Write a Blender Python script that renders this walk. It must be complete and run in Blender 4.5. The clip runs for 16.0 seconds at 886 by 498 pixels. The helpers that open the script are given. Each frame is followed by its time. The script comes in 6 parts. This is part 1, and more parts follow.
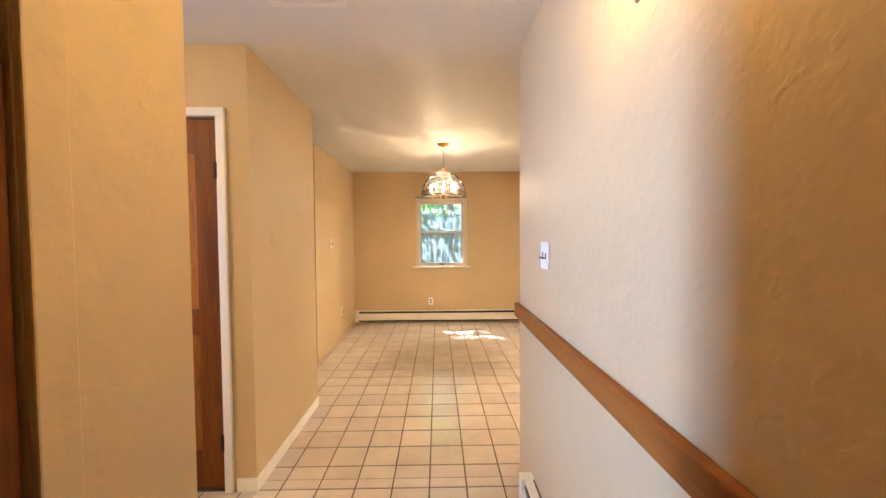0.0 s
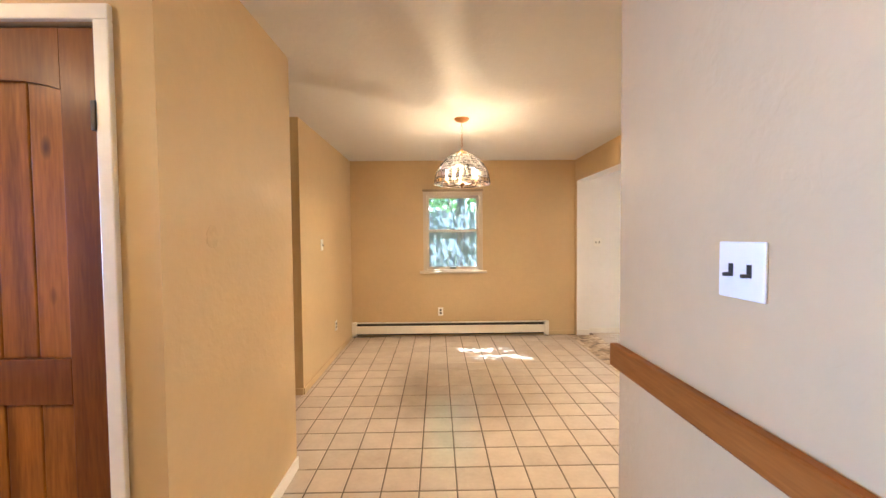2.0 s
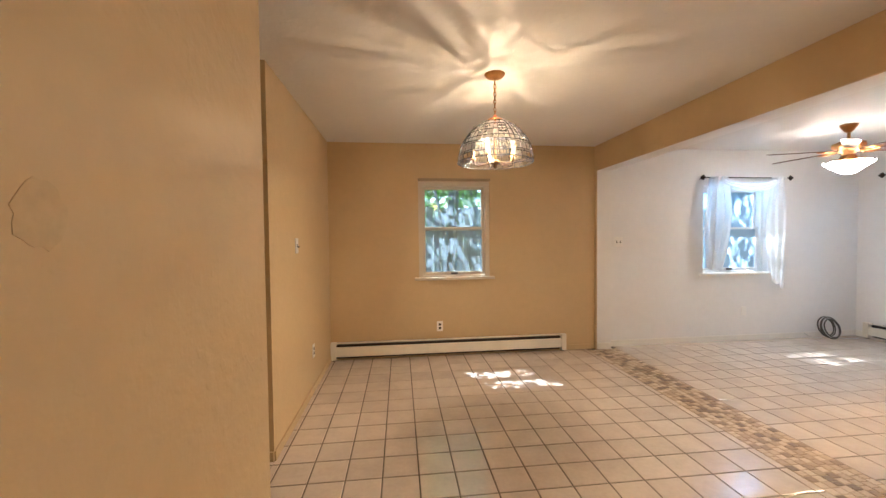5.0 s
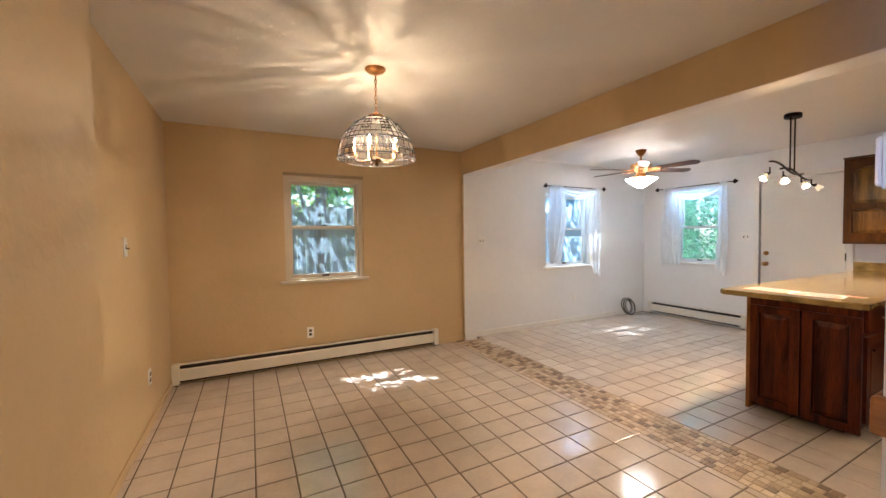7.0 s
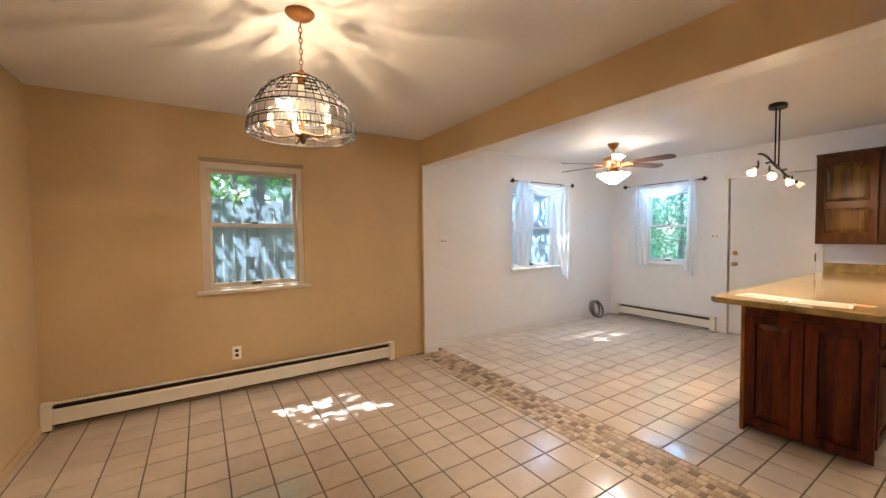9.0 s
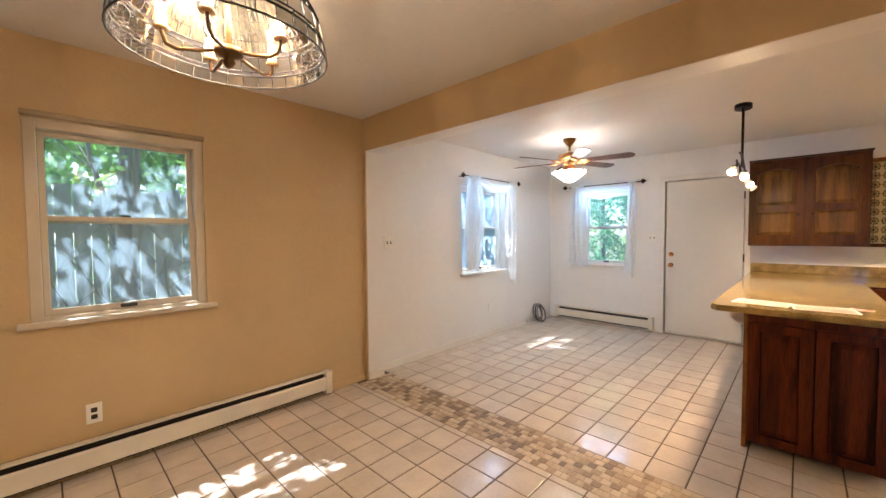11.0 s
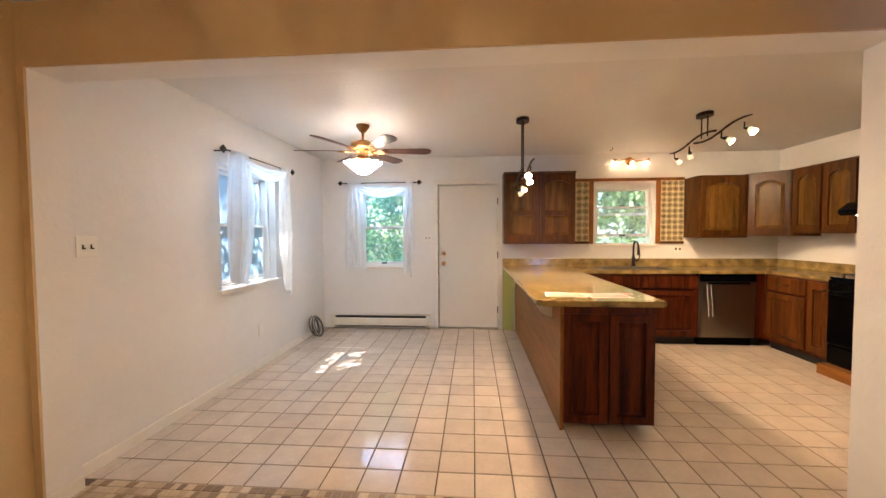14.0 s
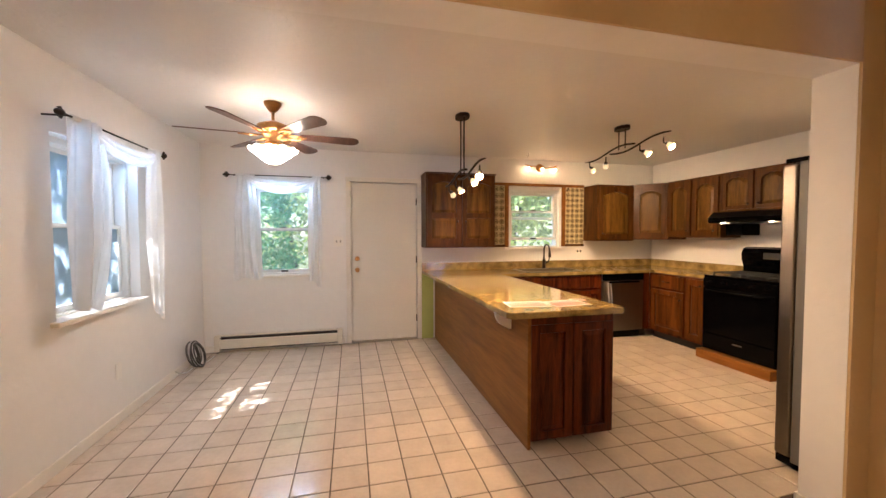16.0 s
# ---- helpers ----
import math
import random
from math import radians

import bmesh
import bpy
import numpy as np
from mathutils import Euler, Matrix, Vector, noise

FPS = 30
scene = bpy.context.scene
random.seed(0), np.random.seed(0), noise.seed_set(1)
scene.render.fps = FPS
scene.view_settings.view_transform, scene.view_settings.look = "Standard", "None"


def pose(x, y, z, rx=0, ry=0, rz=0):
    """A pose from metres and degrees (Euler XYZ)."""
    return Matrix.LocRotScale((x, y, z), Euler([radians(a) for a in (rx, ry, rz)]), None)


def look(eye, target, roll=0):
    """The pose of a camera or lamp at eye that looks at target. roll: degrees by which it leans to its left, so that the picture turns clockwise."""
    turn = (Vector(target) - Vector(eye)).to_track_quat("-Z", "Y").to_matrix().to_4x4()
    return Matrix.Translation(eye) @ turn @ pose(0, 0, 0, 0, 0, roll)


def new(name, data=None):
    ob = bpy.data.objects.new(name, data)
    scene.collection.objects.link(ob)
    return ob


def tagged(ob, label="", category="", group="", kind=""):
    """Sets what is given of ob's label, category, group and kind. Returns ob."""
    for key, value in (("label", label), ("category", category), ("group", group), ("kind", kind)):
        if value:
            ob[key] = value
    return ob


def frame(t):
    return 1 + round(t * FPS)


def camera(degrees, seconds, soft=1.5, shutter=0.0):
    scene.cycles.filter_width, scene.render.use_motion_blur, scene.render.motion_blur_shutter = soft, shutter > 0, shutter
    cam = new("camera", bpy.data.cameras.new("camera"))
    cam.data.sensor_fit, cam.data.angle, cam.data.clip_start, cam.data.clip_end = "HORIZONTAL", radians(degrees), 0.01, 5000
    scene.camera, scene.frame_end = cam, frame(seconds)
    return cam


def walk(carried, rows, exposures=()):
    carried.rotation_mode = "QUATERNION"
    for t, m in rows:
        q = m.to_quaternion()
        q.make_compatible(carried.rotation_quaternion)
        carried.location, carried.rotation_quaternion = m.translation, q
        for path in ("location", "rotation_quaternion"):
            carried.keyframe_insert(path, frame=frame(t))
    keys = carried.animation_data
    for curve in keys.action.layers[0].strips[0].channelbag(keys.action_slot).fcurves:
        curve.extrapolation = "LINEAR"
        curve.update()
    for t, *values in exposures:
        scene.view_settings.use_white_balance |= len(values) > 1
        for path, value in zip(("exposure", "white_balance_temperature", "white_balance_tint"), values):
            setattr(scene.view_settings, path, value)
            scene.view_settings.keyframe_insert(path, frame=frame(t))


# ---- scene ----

cam = camera(99.2, 16.0)
PATH = [
    (0, (0.149, 0.507, 1.395), (0.177, 2.506, 1.325), -0.4),
    (0.5, (0.154, 0.74, 1.392), (0.183, 2.739, 1.322), -0.35),
    (1, (0.139, 0.968, 1.399), (0.171, 2.967, 1.331), -0.4),
    (1.5, (0.077, 1.184, 1.388), (0.108, 3.183, 1.322), -0.4),
    (2, (0.0, 1.376, 1.38), (0.027, 3.375, 1.313), -0.5),
    (2.5, (-0.061, 1.59, 1.36), (-0.034, 3.589, 1.296), -0.5),
    (3, (-0.118, 1.785, 1.347), (-0.107, 3.784, 1.294), -0.7),
    (5.5, (-0.469, 2.329, 1.352), (-0.071, 4.287, 1.287), -0.6),
    (6, (-0.511, 2.333, 1.344), (0.106, 4.235, 1.285), -0.65),
    (6.5, (-0.526, 2.343, 1.341), (0.265, 4.179, 1.28), -0.65),
    (7, (-0.521, 2.372, 1.345), (0.39, 4.151, 1.278), -0.7),
    (7.5, (-0.472, 2.427, 1.346), (0.513, 4.167, 1.278), -0.7),
    (8, (-0.366, 2.523, 1.352), (0.644, 4.248, 1.279), -0.75),
    (10.5, (-0.139, 3.432, 1.361), (1.183, 4.931, 1.282), -0.4),
    (11, (-0.13, 3.626, 1.358), (1.319, 5.002, 1.28), -0.4),
    (11.5, (-0.106, 3.805, 1.342), (1.514, 4.976, 1.272), -0.4),
    (12, (-0.039, 3.957, 1.336), (1.687, 4.967, 1.268), -0.4),
    (12.5, (0.029, 4.09, 1.355), (1.855, 4.903, 1.285), -0.4),
    (13, (0.097, 4.208, 1.355), (1.995, 4.835, 1.282), -0.4),
    (13.5, (0.178, 4.342, 1.351), (2.139, 4.727, 1.276), -0.3),
    (14, (0.287, 4.463, 1.339), (2.279, 4.621, 1.262), -0.3),
    (14.5, (0.418, 4.572, 1.338), (2.417, 4.553, 1.261), -0.2),
    (15, (0.529, 4.687, 1.35), (2.518, 4.492, 1.276), -0.1),
    (15.5, (0.632, 4.832, 1.364), (2.6, 4.482, 1.288), -0.1),
    (16, (0.712, 4.953, 1.375), (2.653, 4.478, 1.298), -0.1),
]
walk(cam, [(t, look(eye, target, roll)) for t, eye, target, roll in PATH], [(t, e, k, q) for t, e, k, q in ((0, 2.85, 5450, 5), (1, 2.68, 5080, 4), (2, 2.8, 5200, 5), (3, 2.5, 5250, 7), (5.5, 2.13, 5200, 7), (6, 2.05, 5200, 7), (7, 2.05, 5200, 7), (11, 2.15, 5400, 8), (14, 2.12, 5650, 10), (16, 2.0, 6000, 14))])

# ---- daylight ----
world = bpy.data.worlds.new("sky")
scene.world = world
world.use_nodes = True
wn = world.node_tree.nodes
sky = wn.new("ShaderNodeTexSky")
sky.sky_type, sky.sun_disc = "NISHITA", False
sky.sun_elevation, sky.sun_rotation = radians(56), radians(-25)
world.node_tree.links.new(sky.outputs[0], wn["Background"].inputs[0])
wn["Background"].inputs[1].default_value = 0.15
SUN_WAY = Vector((0.42, -0.9, -1.46))
sun = new("sun", bpy.data.lights.new("sun", "SUN"))
sun.data.energy, sun.data.angle, sun.data.color = 5.0, radians(0.5), (1.0, 0.95, 0.86)
sun.matrix_world = look((0, 0, 20), Vector((0, 0, 20)) + SUN_WAY)
# daylight from the front room window, which reaches the hall
winlamp = new("front_room_window_light", bpy.data.lights.new("front_room_window_light", "AREA"))
winlamp.data.shape, winlamp.data.size, winlamp.data.size_y = "RECTANGLE", 1.0, 1.1
winlamp.data.energy, winlamp.data.color, winlamp.data.spread = 3.9, (0.36, 0.545, 1.0), radians(40)
winlamp.matrix_world = look((-5.38, 1.62, 1.45), (0.6, 1.4, 1.40))

for name, at, way, wide, power in (("north_window_light", (3.815, 6.655, 1.955), (3.815, 6.2, 1.25), 0.8, 0.8), ("east_window_light", (5.62, 5.745, 1.95), (5.2, 5.745, 1.25), 0.6, 1.0)):
    # sky light at the head of a curtained window
    lamp = new(name, bpy.data.lights.new(name, "AREA"))
    lamp.data.shape, lamp.data.size, lamp.data.size_y = "RECTANGLE", wide, 0.03
    lamp.data.energy, lamp.data.color = power, (0.52, 0.74, 1.0)
    lamp.matrix_world = look(at, way)

BULB_WARM = (1.0, 0.71, 0.44)
E_DINING, E_FAN, E_SPOT, E_VANITY, E_HOOD = 500, 13.0, 36, 9, 8

# ---- plan ----
LAMP_XY = (0.22, 4.735)
ZC = 2.415                     # ceiling
XW, YN, XO, XK, XE, YS = -1.19, 6.57, 1.90, 2.085, 5.585, 0.46
YK = 6.62                      # kitchen north wall
XH, YH = 0.615, 2.638           # hall's east wall and its corner
XL, YD = -0.855, 2.55           # wall beside the pine door
XS, YST = -0.325, 1.235        # stub wall by the start
SOFFIT = 2.122

# ---- materials ----
def mat(name, color, rough=0.5, metal=0.0, var=0.08, scale=3.0, fine=60.0, bump=0.0, bscale=120.0, spec=0.5, island=0.0, obj=0.0, coat=0.0, warp=None, blob=0.0):
    """A painted or natural surface: colour varied at two scales, with fine relief."""
    m = bpy.data.materials.new(name)
    m.use_nodes = True
    n, l = m.node_tree.nodes, m.node_tree.links
    b = n["Principled BSDF"]
    b.inputs["Roughness"].default_value, b.inputs["Metallic"].default_value = rough, metal
    b.inputs["Specular IOR Level"].default_value = spec
    b.inputs["Coat Weight"].default_value = coat
    tc = n.new("ShaderNodeTexCoord")
    mp = n.new("ShaderNodeMapping")
    l.new(tc.outputs["Object"], mp.inputs[0])
    if obj:
        inf, off = n.new("ShaderNodeObjectInfo"), n.new("ShaderNodeVectorMath")
        l.new(tc.outputs["Object"], off.inputs[0]), l.new(inf.outputs["Location"], off.inputs[1])
        l.new(off.outputs[0], mp.inputs[0])
    if warp:
        mp.inputs["Scale"].default_value = warp
    t1, t2 = n.new("ShaderNodeTexNoise"), n.new("ShaderNodeTexNoise")
    t1.inputs["Scale"].default_value, t2.inputs["Scale"].default_value = scale, fine
    t1.inputs["Detail"].default_value = 3
    l.new(mp.outputs[0], t1.inputs["Vector"]), l.new(mp.outputs[0], t2.inputs["Vector"])
    add = n.new("ShaderNodeMath"); add.operation = "MULTIPLY_ADD"
    l.new(t2.outputs[0], add.inputs[0]); add.inputs[1].default_value = 0.5
    l.new(t1.outputs[0], add.inputs[2])
    last = add.outputs[0]
    for amount, kind, out in ((obj, "ShaderNodeObjectInfo", "Random"), (island, "ShaderNodeNewGeometry", "Random Per Island")):
        if amount:
            r = n.new(kind)
            a = n.new("ShaderNodeMath"); a.operation = "MULTIPLY_ADD"
            l.new(r.outputs[out], a.inputs[0]); a.inputs[1].default_value = amount
            l.new(last, a.inputs[2]); last = a.outputs[0]
    ramp = n.new("ShaderNodeMapRange")
    hi = 1.05 + obj + island
    ramp.inputs["From Min"].default_value, ramp.inputs["From Max"].default_value = 0.45, hi
    ramp.inputs["To Min"].default_value, ramp.inputs["To Max"].default_value = 1 - var, 1 + var
    l.new(last, ramp.inputs[0])
    mul = n.new("ShaderNodeVectorMath"); mul.operation = "SCALE"
    mul.inputs[0].default_value = color
    l.new(ramp.outputs[0], mul.inputs["Scale"])
    l.new(mul.outputs[0], b.inputs["Base Color"])
    if bump:
        t3 = n.new("ShaderNodeTexNoise"); t3.inputs["Scale"].default_value = bscale; t3.inputs["Detail"].default_value = 2
        l.new(mp.outputs[0], t3.inputs["Vector"])
        bp = n.new("ShaderNodeBump"); bp.inputs["Strength"].default_value = bump; bp.inputs["Distance"].default_value = 0.004
        height = t3.outputs[0]
        if blob:
            t4, mr, ad = n.new("ShaderNodeTexNoise"), n.new("ShaderNodeMapRange"), n.new("ShaderNodeMath")
            t4.inputs["Scale"].default_value, t4.inputs["Detail"].default_value = 26, 1
            l.new(mp.outputs[0], t4.inputs["Vector"]); l.new(t4.outputs[0], mr.inputs[0])
            mr.interpolation_type = "SMOOTHSTEP"
            mr.inputs["From Min"].default_value, mr.inputs["From Max"].default_value = 0.60, 0.68
            mr.inputs["To Max"].default_value = blob
            l.new(mr.outputs[0], ad.inputs[0]), l.new(height, ad.inputs[1]); height = ad.outputs[0]
        l.new(height, bp.inputs["Height"]); l.new(bp.outputs[0], b.inputs["Normal"])
    return m


def mosaic_mat():
    """Small stones in five earth colours, picked at random for each piece."""
    m = bpy.data.materials.new("mosaic_stone")
    m.use_nodes = True
    n, l = m.node_tree.nodes, m.node_tree.links
    b = n["Principled BSDF"]
    b.inputs["Roughness"].default_value = 0.4
    info, geo, add, fr, ramp = [n.new("ShaderNode" + k) for k in ("ObjectInfo", "NewGeometry", "Math", "Math", "ValToRGB")]
    fr.operation = "FRACT"
    l.new(info.outputs["Random"], add.inputs[0]), l.new(geo.outputs["Random Per Island"], add.inputs[1])
    l.new(add.outputs[0], fr.inputs[0]), l.new(fr.outputs[0], ramp.inputs[0])
    cr = ramp.color_ramp
    cr.interpolation = "CONSTANT"
    tones = [(0, (0.50, 0.39, 0.26)), (0.30, (0.42, 0.31, 0.19)), (0.55, (0.33, 0.235, 0.14)), (0.74, (0.22, 0.145, 0.08)), (0.87, (0.15, 0.095, 0.055))]
    cr.elements[0].color = (*tones[0][1], 1)
    cr.elements[1].position, cr.elements[1].color = tones[1][0], (*tones[1][1], 1)
    for p, c in tones[2:]:
        cr.elements.new(p).color = (*c, 1)
    tc, tx, mr, vm = [n.new("ShaderNode" + k) for k in ("TexCoord", "TexNoise", "MapRange", "VectorMath")]
    tx.inputs["Scale"].default_value = 60
    off = n.new("ShaderNodeVectorMath")
    l.new(tc.outputs["Object"], off.inputs[0]), l.new(info.outputs["Location"], off.inputs[1])
    l.new(off.outputs[0], tx.inputs["Vector"]), l.new(tx.outputs[0], mr.inputs[0])
    mr.inputs["To Min"].default_value, mr.inputs["To Max"].default_value = 0.75, 1.25
    vm.operation = "SCALE"
    l.new(ramp.outputs[0], vm.inputs[0]), l.new(mr.outputs[0], vm.inputs["Scale"]), l.new(vm.outputs[0], b.inputs["Base Color"])
    return m


def wood(name, dark, light, along="z", rough=0.4, scale=9.0, coat=0.0, knots=0.0):
    """Stained wood with grain drawn out along one axis."""
    m = bpy.data.materials.new(name)
    m.use_nodes = True
    n, l = m.node_tree.nodes, m.node_tree.links
    b = n["Principled BSDF"]
    b.inputs["Roughness"].default_value, b.inputs["Coat Weight"].default_value = rough, coat
    b.inputs["Coat Roughness"].default_value = 0.25
    b.inputs["Specular IOR Level"].default_value = 0.14
    tc, mp, info = n.new("ShaderNodeTexCoord"), n.new("ShaderNodeMapping"), n.new("ShaderNodeObjectInfo")
    mp.inputs["Scale"].default_value = {"x": (0.09, 1, 1), "y": (1, 0.09, 1), "z": (1, 1, 0.09)}[along]
    off = n.new("ShaderNodeVectorMath"); off.operation = "ADD"
    l.new(tc.outputs["Object"], off.inputs[0]); l.new(info.outputs["Random"], off.inputs[1])
    l.new(off.outputs[0], mp.inputs[0])
    big, fine = n.new("ShaderNodeTexNoise"), n.new("ShaderNodeTexNoise")
    big.inputs["Scale"].default_value, big.inputs["Detail"].default_value, big.inputs["Distortion"].default_value = scale, 4, 1.2
    fine.inputs["Scale"].default_value, fine.inputs["Detail"].default_value = scale * 14, 2
    l.new(mp.outputs[0], big.inputs["Vector"]), l.new(mp.outputs[0], fine.inputs["Vector"])
    w = n.new("ShaderNodeMath"); w.operation = "MULTIPLY_ADD"; w.inputs[1].default_value = 0.45
    l.new(fine.outputs[0], w.inputs[0]), l.new(big.outputs[0], w.inputs[2])
    ramp = n.new("ShaderNodeValToRGB")
    ramp.color_ramp.elements[0].position, ramp.color_ramp.elements[0].color = 0.52, (*dark, 1)
    ramp.color_ramp.elements[1].position, ramp.color_ramp.elements[1].color = 0.92, (*light, 1)
    l.new(w.outputs[0], ramp.inputs[0])
    colour = ramp.outputs[0]
    if knots:
        v = n.new("ShaderNodeTexVoronoi"); v.inputs["Scale"].default_value = 4.6
        m2 = n.new("ShaderNodeMapping"); m2.inputs["Scale"].default_value = (1.6, 1, 0.75)
        l.new(off.outputs[0], m2.inputs[0]); l.new(m2.outputs[0], v.inputs["Vector"])
        kr = n.new("ShaderNodeMapRange"); kr.inputs["From Min"].default_value, kr.inputs["From Max"].default_value = 0.05, 0.16
        l.new(v.outputs["Distance"], kr.inputs[0])
        mix = n.new("ShaderNodeMix"); mix.data_type = "RGBA"
        mix.inputs[6].default_value = (dark[0] * 0.25, dark[1] * 0.2, dark[2] * 0.2, 1)
        l.new(kr.outputs[0], mix.inputs[0]); l.new(colour, mix.inputs[7])
        colour = mix.outputs[2]
    l.new(colour, b.inputs["Base Color"])
    bp = n.new("ShaderNodeBump"); bp.inputs["Strength"].default_value = 0.12; bp.inputs["Distance"].default_value = 0.002
    l.new(w.outputs[0], bp.inputs["Height"]); l.new(bp.outputs[0], b.inputs["Normal"])
    return m


def glow(name, color, strength):
    m = bpy.data.materials.new(name)
    m.use_nodes = True
    b = m.node_tree.nodes["Principled BSDF"]
    b.inputs["Base Color"].default_value = (0.9, 0.88, 0.82, 1)
    b.inputs["Emission Color"].default_value = (*color, 1)
    b.inputs["Emission Strength"].default_value = strength
    return m


def pane_mat(name, tint=(0.97, 0.985, 0.98), haze=0.0, hazecol=(0.9, 0.9, 0.88), streak=0.0):
    """Thin glass: passes light straight through, mirrors a little; haze scatters some."""
    m = bpy.data.materials.new(name)
    m.use_nodes = True
    n, l = m.node_tree.nodes, m.node_tree.links
    n.remove(n["Principled BSDF"])
    tr, gl, mx = n.new("ShaderNodeBsdfTransparent"), n.new("ShaderNodeBsdfGlossy"), n.new("ShaderNodeMixShader")
    tr.inputs[0].default_value = (*tint, 1)
    gl.inputs["Roughness"].default_value = 0.03
    fr = n.new("ShaderNodeFresnel"); fr.inputs[0].default_value = 1.45
    base = tr.outputs[0]
    # streak: angular noise about the lamp axis, added to throw rays on the ceiling
    if streak:
        tc, mp, tx, mr, vm = [n.new("ShaderNode" + k) for k in ("NewGeometry", "SeparateXYZ", "TexNoise", "MapRange", "VectorMath")]
        cx, cy, at, zz, cb = [n.new("ShaderNode" + k) for k in ("Math", "Math", "Math", "Math", "CombineXYZ")]
        cx.operation = cy.operation = "SUBTRACT"
        cx.inputs[1].default_value, cy.inputs[1].default_value = LAMP_XY
        at.operation, zz.operation, zz.inputs[1].default_value = "ARCTAN2", "MULTIPLY", 0.5
        l.new(mp.outputs[0], cx.inputs[0]), l.new(mp.outputs[1], cy.inputs[0]), l.new(mp.outputs[2], zz.inputs[0])
        l.new(cy.outputs[0], at.inputs[0]), l.new(cx.outputs[0], at.inputs[1])
        l.new(at.outputs[0], cb.inputs[0]), l.new(zz.outputs[0], cb.inputs[2])
        tx.inputs["Scale"].default_value, tx.inputs["Detail"].default_value = streak, 2
        mr.inputs["From Min"].default_value, mr.inputs["From Max"].default_value = 0.50, 0.55
        mr.inputs["To Min"].default_value, mr.inputs["To Max"].default_value = 0.02, 1.0
        vm.operation = "SCALE"; vm.inputs[0].default_value = tint
        l.new(tc.outputs["Position"], mp.inputs[0]), l.new(cb.outputs[0], tx.inputs["Vector"]), l.new(tx.outputs[0], mr.inputs[0])
        l.new(mr.outputs[0], vm.inputs["Scale"]), l.new(vm.outputs[0], tr.inputs[0])
    if haze:
        tl, df, m1, m2 = n.new("ShaderNodeBsdfTranslucent"), n.new("ShaderNodeBsdfDiffuse"), n.new("ShaderNodeMixShader"), n.new("ShaderNodeMixShader")
        tl.inputs[0].default_value = df.inputs[0].default_value = (*hazecol, 1)
        m1.inputs[0].default_value = 0.35
        l.new(tl.outputs[0], m1.inputs[1]), l.new(df.outputs[0], m1.inputs[2])
        m2.inputs[0].default_value = haze
        l.new(base, m2.inputs[1]), l.new(m1.outputs[0], m2.inputs[2])
        base = m2.outputs[0]
    l.new(fr.outputs[0], mx.inputs[0]); l.new(base, mx.inputs[1]), l.new(gl.outputs[0], mx.inputs[2])
    l.new(mx.outputs[0], n["Material Output"].inputs[0])
    return m


TAN = mat("tan_wall_paint", (0.57, 0.42, 0.225), 0.55, var=0.05, scale=1.4, fine=14, bump=0.36, bscale=38, blob=0.2)
WHITE_WALL = mat("white_wall_paint", (0.79, 0.78, 0.77), 0.5, var=0.035, scale=1.4, fine=14, bump=0.3, bscale=38, blob=0.3)
CEIL = mat("ceiling_paint", (0.72, 0.705, 0.68), 0.5, var=0.03, scale=1.2, fine=20, bump=0.35, bscale=30, blob=0.3)
TRIM = mat("white_trim_paint", (0.80, 0.77, 0.72), 0.35, var=0.04, scale=5, fine=40, bump=0.05)
DOORWHITE = mat("white_door_paint", (0.76, 0.74, 0.69), 0.35, var=0.03, scale=2, fine=30, bump=0.05)
GREEN = mat("lime_paint", (0.50, 0.55, 0.18), 0.6, var=0.06)
# white vinyl dimmed to cream: shade on the dining window put into the colour
SHADED_VINYL = mat("shaded_vinyl", (0.60, 0.53, 0.42), 0.35, var=0.04)
VINYL = mat("white_vinyl", (0.78, 0.79, 0.78), 0.3, var=0.02)
PLATE = mat("ivory_plastic", (0.82, 0.80, 0.76), 0.3, var=0.02)
DARKP = mat("dark_plastic", (0.03, 0.025, 0.02), 0.4)
HEATER = mat("heater_enamel", (0.76, 0.71, 0.61), 0.35, var=0.05, scale=6)
# near-black that puts shade into heater gaps and toe recesses; also black small parts
SHADE_BLACK = mat("shade_black", (0.015, 0.015, 0.015), 0.7)
TILE = mat("beige_floor_tile", (0.55, 0.465, 0.385), 0.15, var=0.22, scale=7, fine=40, bump=0.10, bscale=25, spec=0.8, obj=0.35, island=0.35)
GROUT = mat("brown_grout", (0.085, 0.058, 0.042), 0.85, var=0.25, scale=4, fine=90, bump=0.3)
MOSAIC = mosaic_mat()
MOSAIC_BED = mat("mosaic_grout", (0.36, 0.28, 0.20), 0.8, var=0.15)
PINE = wood("pine_stained", (0.15, 0.046, 0.004), (0.36, 0.135, 0.014), "z", 0.55, 7.0, 0.08, knots=1)
PINE_FRAME = wood("pine_frame", (0.115, 0.033, 0.0025), (0.21, 0.068, 0.007), "z", 0.55, 7.0, 0.08)
for w in (PINE, PINE_FRAME):
    w.node_tree.nodes["Principled BSDF"].inputs["Specular IOR Level"].default_value = 0.15
RAILWOOD = wood("rail_wood", (0.20, 0.066, 0.010), (0.31, 0.11, 0.02), "y", 0.5, 9.0, 0.0)
OAK = wood("oak_cabinet", (0.040, 0.017, 0.0025), (0.150, 0.074, 0.013), "z", 0.36, 11.0, 0.05)
OAK_FRAME = wood("oak_cabinet_frame", (0.030, 0.0095, 0.0015), (0.098, 0.037, 0.006), "z", 0.36, 11.0, 0.05)
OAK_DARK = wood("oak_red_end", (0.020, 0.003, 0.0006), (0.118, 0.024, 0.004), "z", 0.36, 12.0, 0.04)
